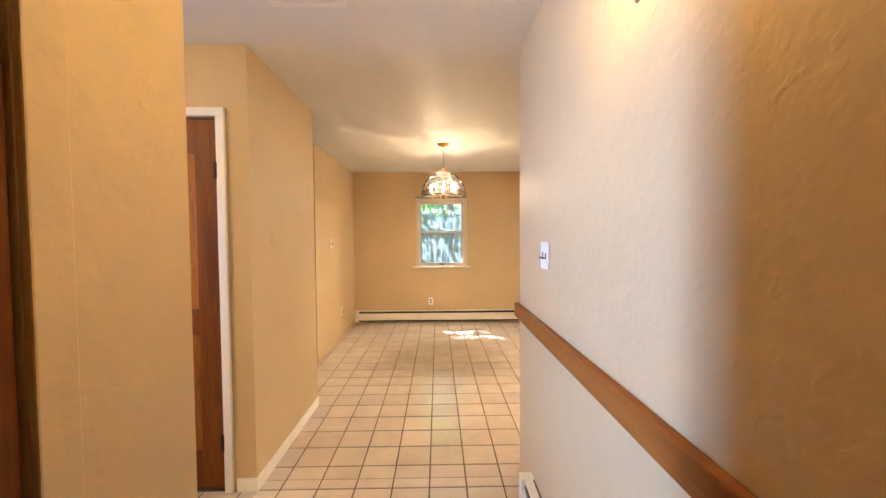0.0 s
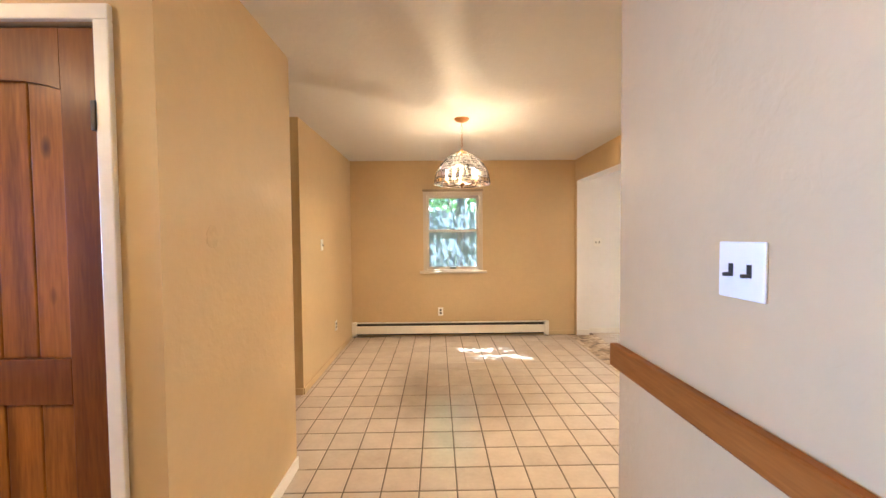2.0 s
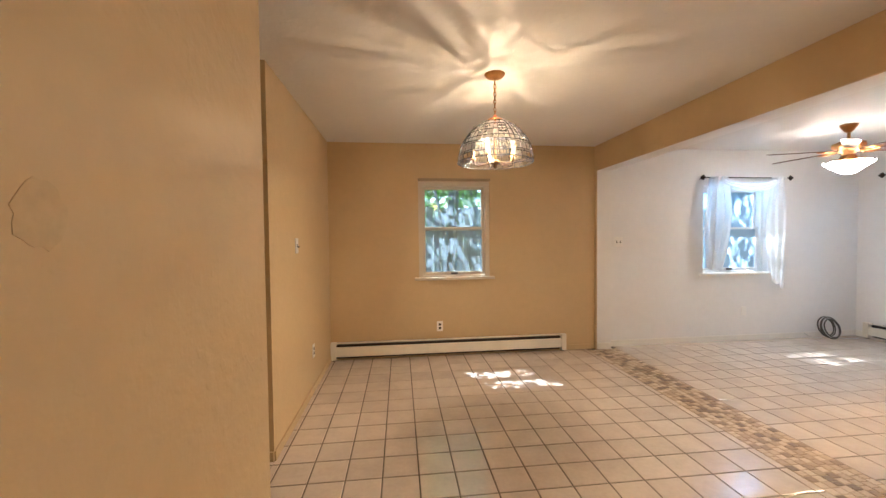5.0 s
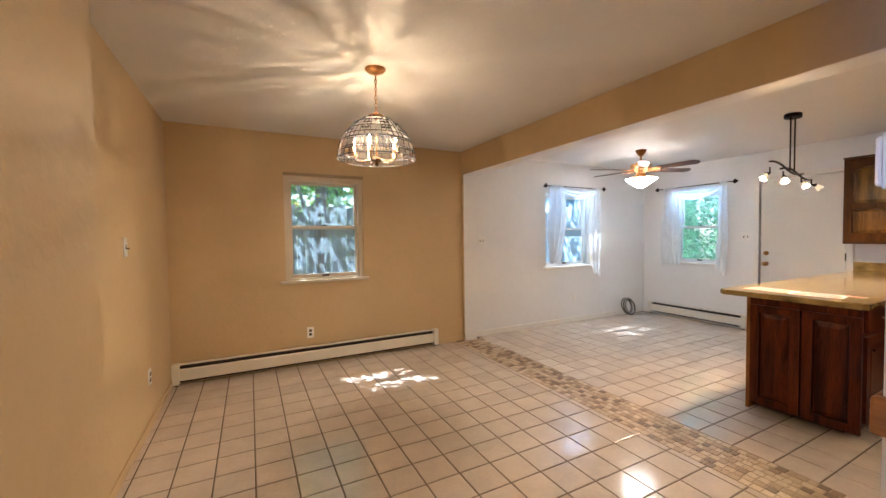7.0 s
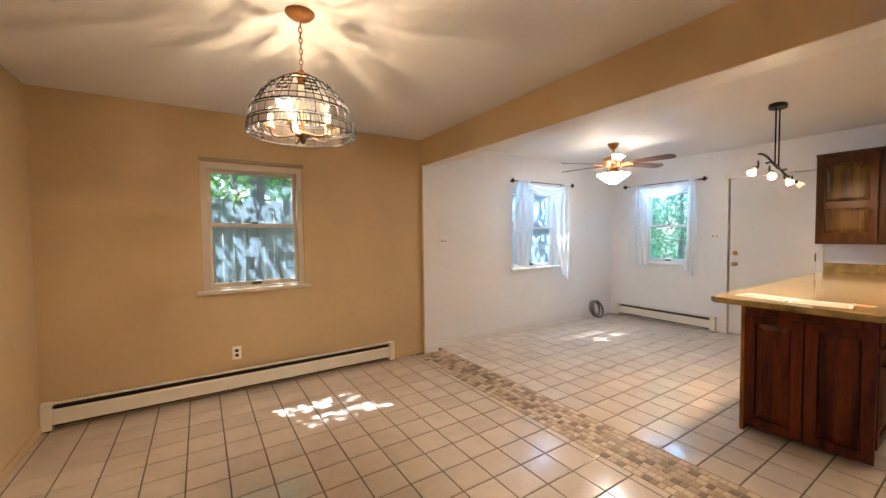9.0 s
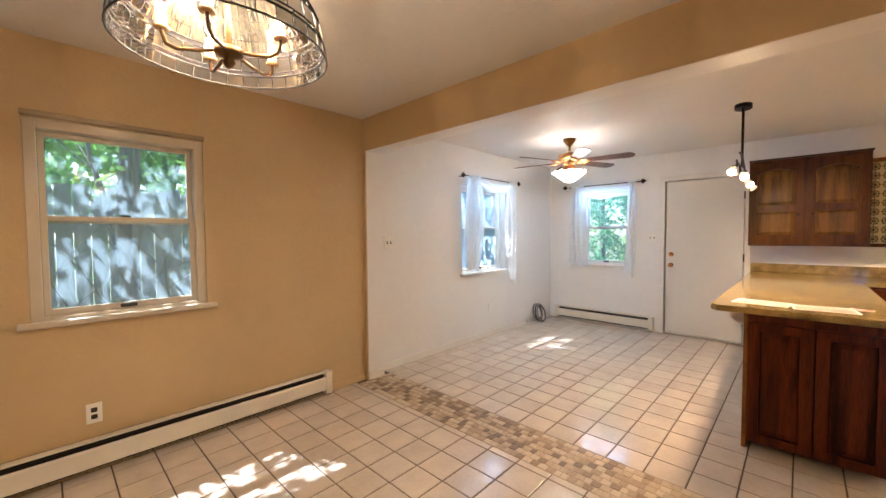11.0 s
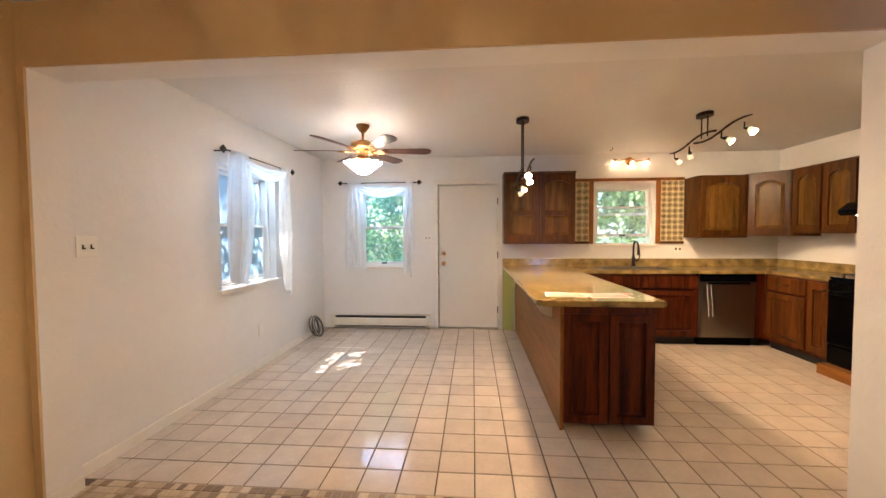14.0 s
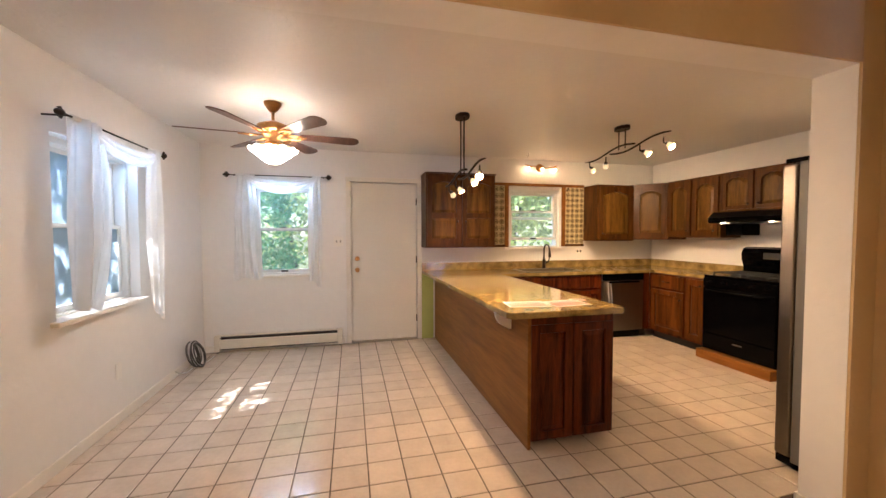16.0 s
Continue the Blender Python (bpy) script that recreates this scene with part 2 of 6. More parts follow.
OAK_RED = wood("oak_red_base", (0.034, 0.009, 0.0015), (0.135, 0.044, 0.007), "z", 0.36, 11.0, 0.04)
OAK_PANEL = wood("oak_plywood", (0.15, 0.056, 0.010), (0.28, 0.115, 0.025), "x", 0.42, 4.0, 0.05)
WALNUT = wood("fan_blade_wood", (0.07, 0.03, 0.02), (0.16, 0.075, 0.05), "x", 0.35, 8.0, 0.2)
GRANITE = mat("laminate_stone", (0.28, 0.20, 0.07), 0.13, var=0.65, scale=9, fine=110, spec=0.6)
BRASS = mat("aged_brass", (0.50, 0.25, 0.085), 0.3, 0.9, var=0.2, scale=20)
BRONZE = mat("dark_brass_arm", (0.10, 0.055, 0.02), 0.35, 0.9, var=0.2)
DARKMETAL = mat("oil_rubbed_bronze", (0.025, 0.018, 0.013), 0.45, 0.7, var=0.2)
LEAD = mat("lead_came", (0.012, 0.010, 0.009), 0.55, 0.2, var=0.2, spec=0.2)
NICKEL = mat("brushed_nickel", (0.55, 0.52, 0.47), 0.3, 1.0, var=0.1)
STEEL = mat("stainless", (0.25, 0.215, 0.18), 0.32, 1.0, var=0.06, scale=3, fine=200, warp=(40, 40, 1))
FRIDGE_SIDE = mat("grey_fridge_side", (0.14, 0.135, 0.13), 0.45, 0.1, var=0.05)
BLACK = mat("black_enamel", (0.002, 0.002, 0.0025), 0.12, var=0.1, spec=0.08)
IRON = mat("cast_iron", (0.02, 0.02, 0.02), 0.6, var=0.2)
CANDLE = mat("candle_sleeve", (0.42, 0.24, 0.08), 0.5, var=0.1)
PAPER = mat("paper", (0.66, 0.64, 0.63), 0.6, var=0.02)
PINK = mat("pink_print", (0.72, 0.30, 0.26), 0.6)
CABLE = mat("grey_cable", (0.60, 0.58, 0.55), 0.45, var=0.1)
DARK_CABLE = mat("dark_cable", (0.07, 0.062, 0.055), 0.45, var=0.2)
# blue hazecol paints sky glare into the panes, on top of their dirt
GLASS = pane_mat("window_glass", haze=0.10, hazecol=(0.72, 0.86, 1.0))
CLEANER_GLASS = pane_mat("dining_window_glass", haze=0.15, hazecol=(0.66, 0.84, 1.0))
DUST_GLARE_GLASS = pane_mat("dust_glare_window_glass", haze=0.66, hazecol=(0.60, 0.80, 1.0))
HAZY_GLASS = pane_mat("hazy_window_glass", haze=0.13, hazecol=(0.62, 0.82, 1.0))
SHADES = [pane_mat("leaded_shade_glass", (q, q * 0.93, q * 0.80), haze=h, hazecol=(0.96, 0.86, 0.66), streak=15.0) for q, h in ((1.0, 0.05), (0.9, 0.06), (0.85, 0.07), (1.0, 0.05), (0.9, 0.06), (1.0, 0.04), (0.9, 0.04))]
LAVENDER_PANE = pane_mat("lavender_bevel_glass", (0.50, 0.48, 0.52), haze=0.05, hazecol=(0.75, 0.75, 0.9))
BULB_GLASS = pane_mat("clear_bulb_glass", (1, 0.99, 0.96), haze=0.005, hazecol=(1.0, 0.9, 0.75))
CLEAR_PANE = pane_mat("clear_bevel_glass", (0.62, 0.59, 0.52), haze=0.025)
BULB = glow("lit_bulb", BULB_WARM, E_DINING)
FANBOWL = glow("lit_fan_bowl", (1.0, 0.86, 0.68), E_FAN)
SPOTGLASS = glow("lit_spot_shade", (1.0, 0.70, 0.36), E_SPOT * 0.008)
SPOTGLASS.node_tree.nodes["Principled BSDF"].inputs["Base Color"].default_value = (0.30, 0.20, 0.11, 1)
SPOTMOUTH = glow("lit_spot_bulb", (1.0, 0.66, 0.34), E_SPOT * 38.0)
PENDMOUTH = glow("lit_pendant_bulb", (1.0, 0.62, 0.30), E_SPOT * 36.0)
VANITYBULB = glow("lit_vanity_bulb", (1.0, 0.64, 0.32), E_VANITY * 2.0)
FANBULB = glow("lit_fan_bulb", (1.0, 0.66, 0.36), 26.0)
SCONCE = glow("lit_sconce_shade", (1.0, 0.62, 0.20), 16.5)
# glow of the unseen lamp assumed in the front room
FRONTLIGHT = glow("assumed_lamp_shade", (1.0, 0.66, 0.32), 26.0)
HOODLIGHT = glow("lit_hood_lamp", (1.0, 0.78, 0.5), E_HOOD)


# ---- mesh helpers ----
def add_box(bm, x0, x1, y0, y1, z0, z1, bevel=0.0):
    r = bmesh.ops.create_cube(bm, size=1.0)
    for v in r["verts"]:
        v.co = Vector((x0 + (v.co.x + 0.5) * (x1 - x0), y0 + (v.co.y + 0.5) * (y1 - y0), z0 + (v.co.z + 0.5) * (z1 - z0)))
    if bevel:
        es = {e for v in r["verts"] for e in v.link_edges}
        bmesh.ops.bevel(bm, geom=list(es), offset=bevel, segments=2, affect="EDGES", profile=0.5)
    return bm


def boxbm(*a, bevel=0.0):
    return add_box(bmesh.new(), *a, bevel=bevel)


def add_tube(bm, pts, r, n=8, cap=True):
    """A tube along points; r is one radius or one for each point."""
    pts = [Vector(p) for p in pts]
    rs = r if isinstance(r, (list, tuple)) else [r] * len(pts)
    rings, up = [], None
    for i, p in enumerate(pts):
        d = (pts[min(i + 1, len(pts) - 1)] - pts[max(i - 1, 0)]).normalized()
        a = d.orthogonal().normalized() if up is None else (up - d * up.dot(d)).normalized()
        up = a
        b = d.cross(a)
        rings.append([bm.verts.new(p + (a * math.cos(k * math.tau / n) + b * math.sin(k * math.tau / n)) * rs[i]) for k in range(n)])
    for q, w in zip(rings, rings[1:]):
        for k in range(n):
            bm.faces.new((q[k], q[(k + 1) % n], w[(k + 1) % n], w[k]))
    if cap:
        bm.faces.new(rings[0][::-1]), bm.faces.new(rings[-1])
    return bm


def add_lathe(bm, prof, n=32, at=(0, 0, 0), axis="z"):
    """A turned solid from (radius, height) pairs."""
    at = Vector(at)
    turn = {"z": lambda x, y, z: (x, y, z), "x": lambda x, y, z: (z, x, y), "y": lambda x, y, z: (x, z, y)}[axis]
    rings = []
    for r, h in prof:
        if r < 1e-5:
            rings.append([bm.verts.new(at + Vector(turn(0, 0, h)))])
        else:
            rings.append([bm.verts.new(at + Vector(turn(r * math.cos(k * math.tau / n), r * math.sin(k * math.tau / n), h))) for k in range(n)])
    for a, b in zip(rings, rings[1:]):
        for k in range(n):
            j = (k + 1) % n
            if len(a) == 1 and len(b) > 1:
                bm.faces.new((a[0], b[j], b[k]))
            elif len(b) == 1 and len(a) > 1:
                bm.faces.new((a[k], a[j], b[0]))
            elif len(a) > 1:
                bm.faces.new((a[k], a[j], b[j], b[k]))
    return bm


def add_prism(bm, outline, place, depth):
    """An outline in a plane, thickened: place(u, v, w) gives the point."""
    a = [bm.verts.new(place(u, v, 0)) for u, v in outline]
    b = [bm.verts.new(place(u, v, depth)) for u, v in outline]
    bm.faces.new(a[::-1]), bm.faces.new(b)
    k = len(a)
    for i in range(k):
        bm.faces.new((a[i], a[(i + 1) % k], b[(i + 1) % k], b[i]))
    return bm


def mesh_of(bm, name, material, smooth=False):
    bmesh.ops.recalc_face_normals(bm, faces=bm.faces)
    me = bpy.data.meshes.new(name)
    bm.to_mesh(me), bm.free()
    me.materials.append(material)
    if smooth:
        me.shade_smooth()
    return me


def part(name, bm, material, parent=None, label="", smooth=False):
    ob = new(name, mesh_of(bm, name, material, smooth))
    if parent is not None:
        ob.parent = parent
        ob.matrix_parent_inverse = parent.matrix_world.inverted() if parent.type != "EMPTY" else Matrix.Translation(-parent.location)
    if label:
        ob["label"] = label
    return ob


def thing(name, at, label, category, group="", kind=""):
    ob = new(name)
    ob.location = at
    ob.empty_display_size = 0.05
    return tagged(ob, label, category, group, kind)


def structure(name, bm, material, label, category="wall"):
    return tagged(part(name, bm, material), label, category, kind="structure")


def wall_bm(axis, t0, t1, a0, a1, z0, z1, holes=()):
    """A wall along y (axis 'x': thickness in x) or along x, with openings (a0, a1, z0, z1)."""
    bm = bmesh.new()
    cuts = sorted({a0, a1, *[h[0] for h in holes], *[h[1] for h in holes]})
    for p, q in zip(cuts, cuts[1:]):
        zs = [(z0, z1)]
        for h in holes:
            if h[0] <= p + 1e-6 and h[1] >= q - 1e-6:
                zs = [s for lo, hi in zs for s in ((lo, min(hi, h[2])), (max(lo, h[3]), hi)) if s[1] - s[0] > 1e-4]
        for lo, hi in zs:
            if axis == "x":
                add_box(bm, t0, t1, p, q, lo, hi)
            else:
                add_box(bm, p, q, t0, t1, lo, hi)
    return bm


# ---- large structure ----
W_D = (-0.20, 0.62, 0.90, 1.99)     # dining window opening, along x
W_1 = (3.36, 4.27, 0.87, 1.97)      # kitchen north window, along x
W_2 = (5.40, 6.09, 0.89, 1.97)      # kitchen east window, along y
W_K = (2.02, 2.82, 1.19, 2.0)       # window over the sink, along y
DOOR_K = (4.11, 4.95, 0.0, 2.035)   # back door, along y

structure("wall_north_dining", wall_bm("y", YN, YN + 0.2, XW - 0.15, XO + 0.1, 0, ZC, [W_D]), TAN, "tan painted dining room wall with a window")
structure("wall_north_kitchen", wall_bm("y", YK, YN + 0.2, XO + 0.1, XE + 0.2, 0, ZC, [W_1]), WHITE_WALL, "white painted kitchen wall with a curtained window")
structure("wall_east", wall_bm("x", XE, XE + 0.2, YS - 0.12, YK, 0, ZC, [W_2, W_K, DOOR_K]), WHITE_WALL, "white painted kitchen wall with back door and windows")
structure("wall_south_kitchen", wall_bm("y", YS - 0.12, YS, 1.3, XE, 0, ZC), WHITE_WALL, "white painted kitchen wall behind the stove")
structure("wall_west_dining", boxbm(XW - 0.15, XW, 4.66, YN, 0, ZC), TAN, "tan painted side wall of the dining room")
structure("wall_corridor_north", boxbm(-2.6, XW - 0.15, 4.66, 4.78, 0, ZC), TAN, "tan painted wall of the side corridor")
structure("wall_corridor_end", boxbm(-2.72, -2.6, 3.43, 4.78, 0, ZC), TAN, "tan painted end wall of the side corridor")
structure("wall_corridor_south", boxbm(-2.6, XL - 0.12, 3.48, 3.60, 0, ZC), TAN, "tan painted wall of the side corridor")
structure("wall_closet_side", boxbm(XL - 0.12, XL, YD, 3.60, 0, ZC), TAN, "tan painted wall beside the pine door")
structure("wall_pine_door", wall_bm("y", YD, YD + 0.12, -5.5, XL - 0.12, 0, ZC, [(-1.625, -1.02, 0, 2.035)]), TAN, "tan painted wall with a pine closet door")
structure("wall_stub", wall_bm("x", XS - 0.12, XS, -1.2, YST, 0, ZC, [(0.12, 0.94, 0, 2.05)]), TAN, "tan painted hallway wall with a brown door")
structure("wall_hall_east", boxbm(XH, XH + 0.12, -1.2, YH, 0, ZC), TAN, "tan painted hallway wall with wooden chair rail")
structure("wall_dining_south", boxbm(XH + 0.12, XO, YH - 0.12, YH, 0, ZC), TAN, "tan painted south wall of the dining room")
structure("wall_hall_south", boxbm(-5.5, XH + 0.12, -1.32, -1.2, 0, ZC), TAN, "tan painted end wall of the hallway")
structure("wall_front_room", wall_bm("x", -5.62, -5.5, -1.32, 2.67, 0, ZC, [(1.1, 2.1, 0.9, 2.0)]), TAN, "tan painted front room wall with a window")
structure("wall_opening_beam", boxbm(XO + 0.012, XK, 2.78, 6.53, SOFFIT, ZC), WHITE_WALL, "white painted underside of the wide opening", "beam")
structure("wall_opening_beam_face", boxbm(XO, XO + 0.012, 2.78, 6.53, SOFFIT + 0.002, ZC), TAN, "tan painted beam over the wide opening", "beam")
structure("wall_opening_north_nib", boxbm(XO + 0.1, XK, 6.53, YK, 0, ZC), WHITE_WALL, "white painted jamb of the wide opening", "wall")
structure("wall_opening_north_inner", boxbm(XO + 0.012, XO + 0.1, 6.53, YN, 0, ZC), WHITE_WALL, "white painted jamb of the wide opening", "wall")
structure("wall_opening_north_face", boxbm(XO, XO + 0.012, 6.532, YN, 0, ZC), TAN, "tan painted edge of the opening", "wall")
structure("wall_opening_south", boxbm(XO + 0.012, XK, 2.5, 2.78, 0, ZC), WHITE_WALL, "white painted jamb of the wide opening")
structure("wall_opening_south_face", boxbm(XO, XO + 0.012, YH - 0.12, 2.778, 0, ZC), TAN, "tan painted wall beside the wide opening")
structure("wall_fridge_alcove", boxbm(1.3, 1.42, YS, 2.5, 0, ZC), WHITE_WALL, "white painted back of the fridge alcove")
structure("wall_alcove_side", boxbm(1.42, XK, YS, 1.53, 0, ZC), WHITE_WALL, "white painted wall beside the fridge")
structure("ceiling", boxbm(-5.7, XE + 0.2, -1.35, YN + 0.2, ZC, ZC + 0.15), CEIL, "off-white painted ceiling, lightly textured", "ceiling")
floor = structure("floor", boxbm(-5.7, XE + 0.2, -1.35, YN + 0.2, -0.12, -0.004), GROUT, "beige square ceramic tiles with dark grout", "floor")

# ---- trim of the setting ----
def north(a, d, z):
    return Vector((a, YN + d, z))


def northk(a, d, z):
    return Vector((a, YK + d, z))


def east(a, d, z):
    return Vector((XE + d, a, z))


def rbox(bm, place, a0, a1, d0, d1, z0, z1, bevel=0.0):
    p, q = place(a0, d0, z0), place(a1, d1, z1)
    return add_box(bm, min(p.x, q.x), max(p.x, q.x), min(p.y, q.y), max(p.y, q.y), z0, z1, bevel)


def rb(place, *a, bevel=0.0):
    return rbox(bmesh.new(), place, *a, bevel=bevel)


def baseboard(name, x0, x1, y0, y1, material, h=0.07):
    tagged(part(name, boxbm(x0, x1, y0, y1, 0, h, bevel=0.004), material), "low painted baseboard along the wall", "baseboard", kind="structure")


baseboard("baseboard_north_kitchen", XK, XE - 0.014, YK - 0.012, YK, TRIM, 0.075)
baseboard("baseboard_nib", XO + 0.012, XK, 6.518, 6.53, TRIM, 0.075)
baseboard("baseboard_south_jamb", XO + 0.014, XK, 2.78, 2.792, TRIM, 0.075)
baseboard("baseboard_kitchen_jamb", XK, XK + 0.012, 2.5, 2.792, TRIM, 0.075)
baseboard("baseboard_east", XE - 0.012, XE, 5.03, YK, TRIM, 0.075)
baseboard("baseboard_north_dining", 1.53, XO - 0.012, YN - 0.012, YN, TAN, 0.06)
baseboard("baseboard_west_dining", XW, XW + 0.012, 4.66, YN - 0.06, TAN, 0.06)
baseboard("baseboard_closet_side", XL, XL + 0.012, YD, 3.60, TRIM, 0.075)
baseboard("baseboard_pine_wall", -0.96, XL + 0.012, YD - 0.012, YD, TRIM, 0.075)
baseboard("baseboard_corridor", -2.6, XW, 4.648, 4.66, TAN, 0.06)
baseboard("baseboard_hall_east", XH - 0.012, XH, -1.2, YH, TAN, 0.06)
baseboard("baseboard_south_dining", XH, XO, YH, YH + 0.012, TAN, 0.06)
baseboard("baseboard_beside_opening", XO - 0.012, XO, YH + 0.012, 2.778, TAN, 0.06)
tagged(part("baseboard_green_patch", boxbm(XE - 0.006, XE, 3.895, 4.055, 0.0, 0.865), GREEN), "lime green painted strip of wall under the counter", "wall patch", kind="structure")


def window(name, place, hole, label, cill=True, raise_by=0.0, deep=0.05, frame_w=0.04, glass=None, paint=None):
    """A double-hung window: frame, two sashes with panes, latch and sill."""
    a0, a1, z0, z1 = hole
    am = (a0 + a1) / 2
    w = thing(name, place(am, 0.1, z0), label, "window", kind="structure")
    f = bmesh.new()
    d0, d1, g = deep, 0.17, frame_w
    rbox(f, place, a0, a0 + g, d0, d1, z0, z1, 0.004), rbox(f, place, a1 - g, a1, d0, d1, z0, z1, 0.004)
    rbox(f, place, a0 + g, a1 - g, d0, d1, z1 - g, z1, 0.004), rbox(f, place, a0 + g, a1 - g, d0, d1, z0, z0 + 0.02, 0.004)
    part("window_frame", f, paint or VINYL, w)
    zm = (z0 + z1) / 2 + 0.01

    def sash(kind, lo, hi, d):
        s = bmesh.new()
        e, t = 0.028, 0.028
        l0, l1 = a0 + g + 0.002, a1 - g - 0.002
        rbox(s, place, l0, l0 + e, d, d + t, lo, hi, 0.003), rbox(s, place, l1 - e, l1, d, d + t, lo, hi, 0.003)
        rbox(s, place, l0 + e, l1 - e, d, d + t, hi - e, hi, 0.003), rbox(s, place, l0 + e, l1 - e, d, d + t, lo, lo + e + 0.008, 0.003)
        o = part(kind, s, paint or VINYL, w)
        p = part("pane", rb(place, l0 + e - 0.004, l1 - e + 0.004, d + 0.012, d + 0.016, lo + e, hi - e + 0.004), glass or GLASS, o, "clear window pane")
        p.visible_shadow = False

    sash("upper_sash", zm - 0.02, z1 - g - 0.002, d0 + 0.075)
    sash("lower_sash", z0 + 0.022 + raise_by, zm + 0.02 + raise_by, d0 + 0.035)
    part("sash_lock", rb(place, am - 0.025, am + 0.025, d0 + 0.03, d0 + 0.06, zm + 0.02 + raise_by, zm + 0.034 + raise_by, bevel=0.004), DARKP, w, "dark sash lock")
    part("sash_lift", rb(place, am - 0.04, am + 0.04, d0 + 0.018, d0 + 0.035, z0 + 0.03 + raise_by, z0 + 0.052 + raise_by, bevel=0.004), DARKP, w, "dark sash lift")
    if cill:
        part("window_sill", rb(place, a0 - 0.05, a1 + 0.05, -0.045, d0 + 0.004, z0 - 0.028, z0 + 0.003, bevel=0.006), paint or TRIM, w)
    return w


wd = window("window_1", north, W_D, "white double-hung window in the tan dining wall", deep=0.012, frame_w=0.05, glass=CLEANER_GLASS, paint=SHADED_VINYL)
part("blind_headrail", rb(north, W_D[0] - 0.005, W_D[1] + 0.005, -0.03, 0.01, W_D[3] + 0.003, W_D[3] + 0.032, bevel=0.004), mat("headrail_brown", (0.30, 0.23, 0.14), 0.4), wd, "thin brown blind rail above the window")
window("window_2", northk, W_1, "white double-hung window with a deep sill", deep=0.07, glass=DUST_GLARE_GLASS)
window("window_3", east, W_2, "white double-hung window beside the back door", deep=0.06, glass=HAZY_GLASS)
wk = window("window_4", east, W_K, "white double-hung window over the sink, slightly open", deep=0.03, raise_by=0.085, frame_w=0.045)


def casing(place, a0, a1, z1, w, d, parent, material):
    b = bmesh.new()
    rbox(b, place, a0 - w, a0, -d, 0, 0, z1, 0.004), rbox(b, place, a1, a1 + w, -d, 0, 0, z1, 0.004)
    rbox(b, place, a0 - w, a1 + w, -d, 0, z1, z1 + w, 0.004)
    return part("casing", b, material, parent)


def add_knob(parent, at, axis, sign, material, r=0.028):
    prof = [(0.0, 0), (r * 1.05, 0), (r * 1.05, 0.006), (r * 0.45, 0.012), (r * 0.4, 0.03), (r * 0.9, 0.042), (r, 0.055), (r * 0.7, 0.068), (0, 0.07)]
    return part("knob", add_lathe(bmesh.new(), [(a, sign * h) for a, h in prof], 20, at, axis), material, parent, "rounded metal knob", True)


# back door
bd = thing("door_1", (XE, 4.53, 0), "plain white painted back door, closed, with brass knobs", "door", kind="structure")
part("door_leaf", boxbm(XE + 0.01, XE + 0.055, DOOR_K[0] + 0.012, DOOR_K[1] - 0.012, 0.022, DOOR_K[3] - 0.01, bevel=0.004), DOORWHITE, bd)
part("threshold", boxbm(XE - 0.02, XE + 0.19, DOOR_K[0] + 0.002, DOOR_K[1] - 0.002, 0.0, 0.018, bevel=0.004), NICKEL, bd)
part("door_stop", wall_bm("x", XE + 0.06, XE + 0.19, DOOR_K[0] + 0.001, DOOR_K[1] - 0.001, 0.02, DOOR_K[3] - 0.001, [(DOOR_K[0] + 0.03, DOOR_K[1] - 0.03, 0.02, DOOR_K[3] - 0.03)]), TRIM, bd)
part("outer_leaf", boxbm(XE + 0.12, XE + 0.15, DOOR_K[0] + 0.03, DOOR_K[1] - 0.03, 0.02, DOOR_K[3] - 0.03), DOORWHITE, bd)
casing(east, DOOR_K[0], DOOR_K[1], DOOR_K[3], 0.058, 0.018, bd, TRIM)
add_knob(bd, (XE + 0.012, DOOR_K[1] - 0.075, 0.93), "x", -1, BRASS)
part("deadbolt", add_lathe(bmesh.new(), [(0, -0.03), (0.014, -0.03), (0.027, -0.018), (0.03, 0)], 20, (XE + 0.012, DOOR_K[1] - 0.075, 1.07), "x"), BRASS, bd, "round deadbolt", True)
for z in (0.28, 1.05, 1.80):
    part("hinge", boxbm(XE - 0.002, XE + 0.012, DOOR_K[0] + 0.002, DOOR_K[0] + 0.014, z - 0.045, z + 0.045), DARKMETAL, bd)


def arch(u0, u1, v, rise, k=12):
    return [(u0 + (u1 - u0) * i / k, v + rise * (1 - (2 * i / k - 1) ** 2)) for i in range(k + 1)]


# pine door with a plank panel under an arched rail
pd = thing("door_2", (-1.32, YD, 0), "knotty pine closet door, closed, plank panels under an arched rail", "door", kind="structure")
PX0, PX1 = -1.617, -1.028
fy = YD + 0.012


def pine(u, v, w):
    return Vector((PX0 + u, fy + 0.036 - w, v))


pw = PX1 - PX0
st = 0.125
b = bmesh.new()
for u0, u1 in ((0, st), (pw - st, pw)):
    add_box(b, PX0 + u0, PX0 + u1, fy, fy + 0.036, 0.012, 2.026, 0.003)
part("stile", b, PINE_FRAME, pd, "reddish pine stiles")
b = bmesh.new()
add_prism(b, [(st, 2.026), (st, 1.84), *arch(st, pw - st, 1.84, 0.03)[1:-1], (pw - st, 1.84), (pw - st, 2.026)], pine, 0.036)
add_box(b, PX0 + st, PX0 + pw - st, fy, fy + 0.036, 0.86, 1.005, 0.002)
add_box(b, PX0 + st, PX0 + pw - st, fy, fy + 0.036, 0.012, 0.22, 0.002)
part("rail", b, PINE_FRAME, pd)
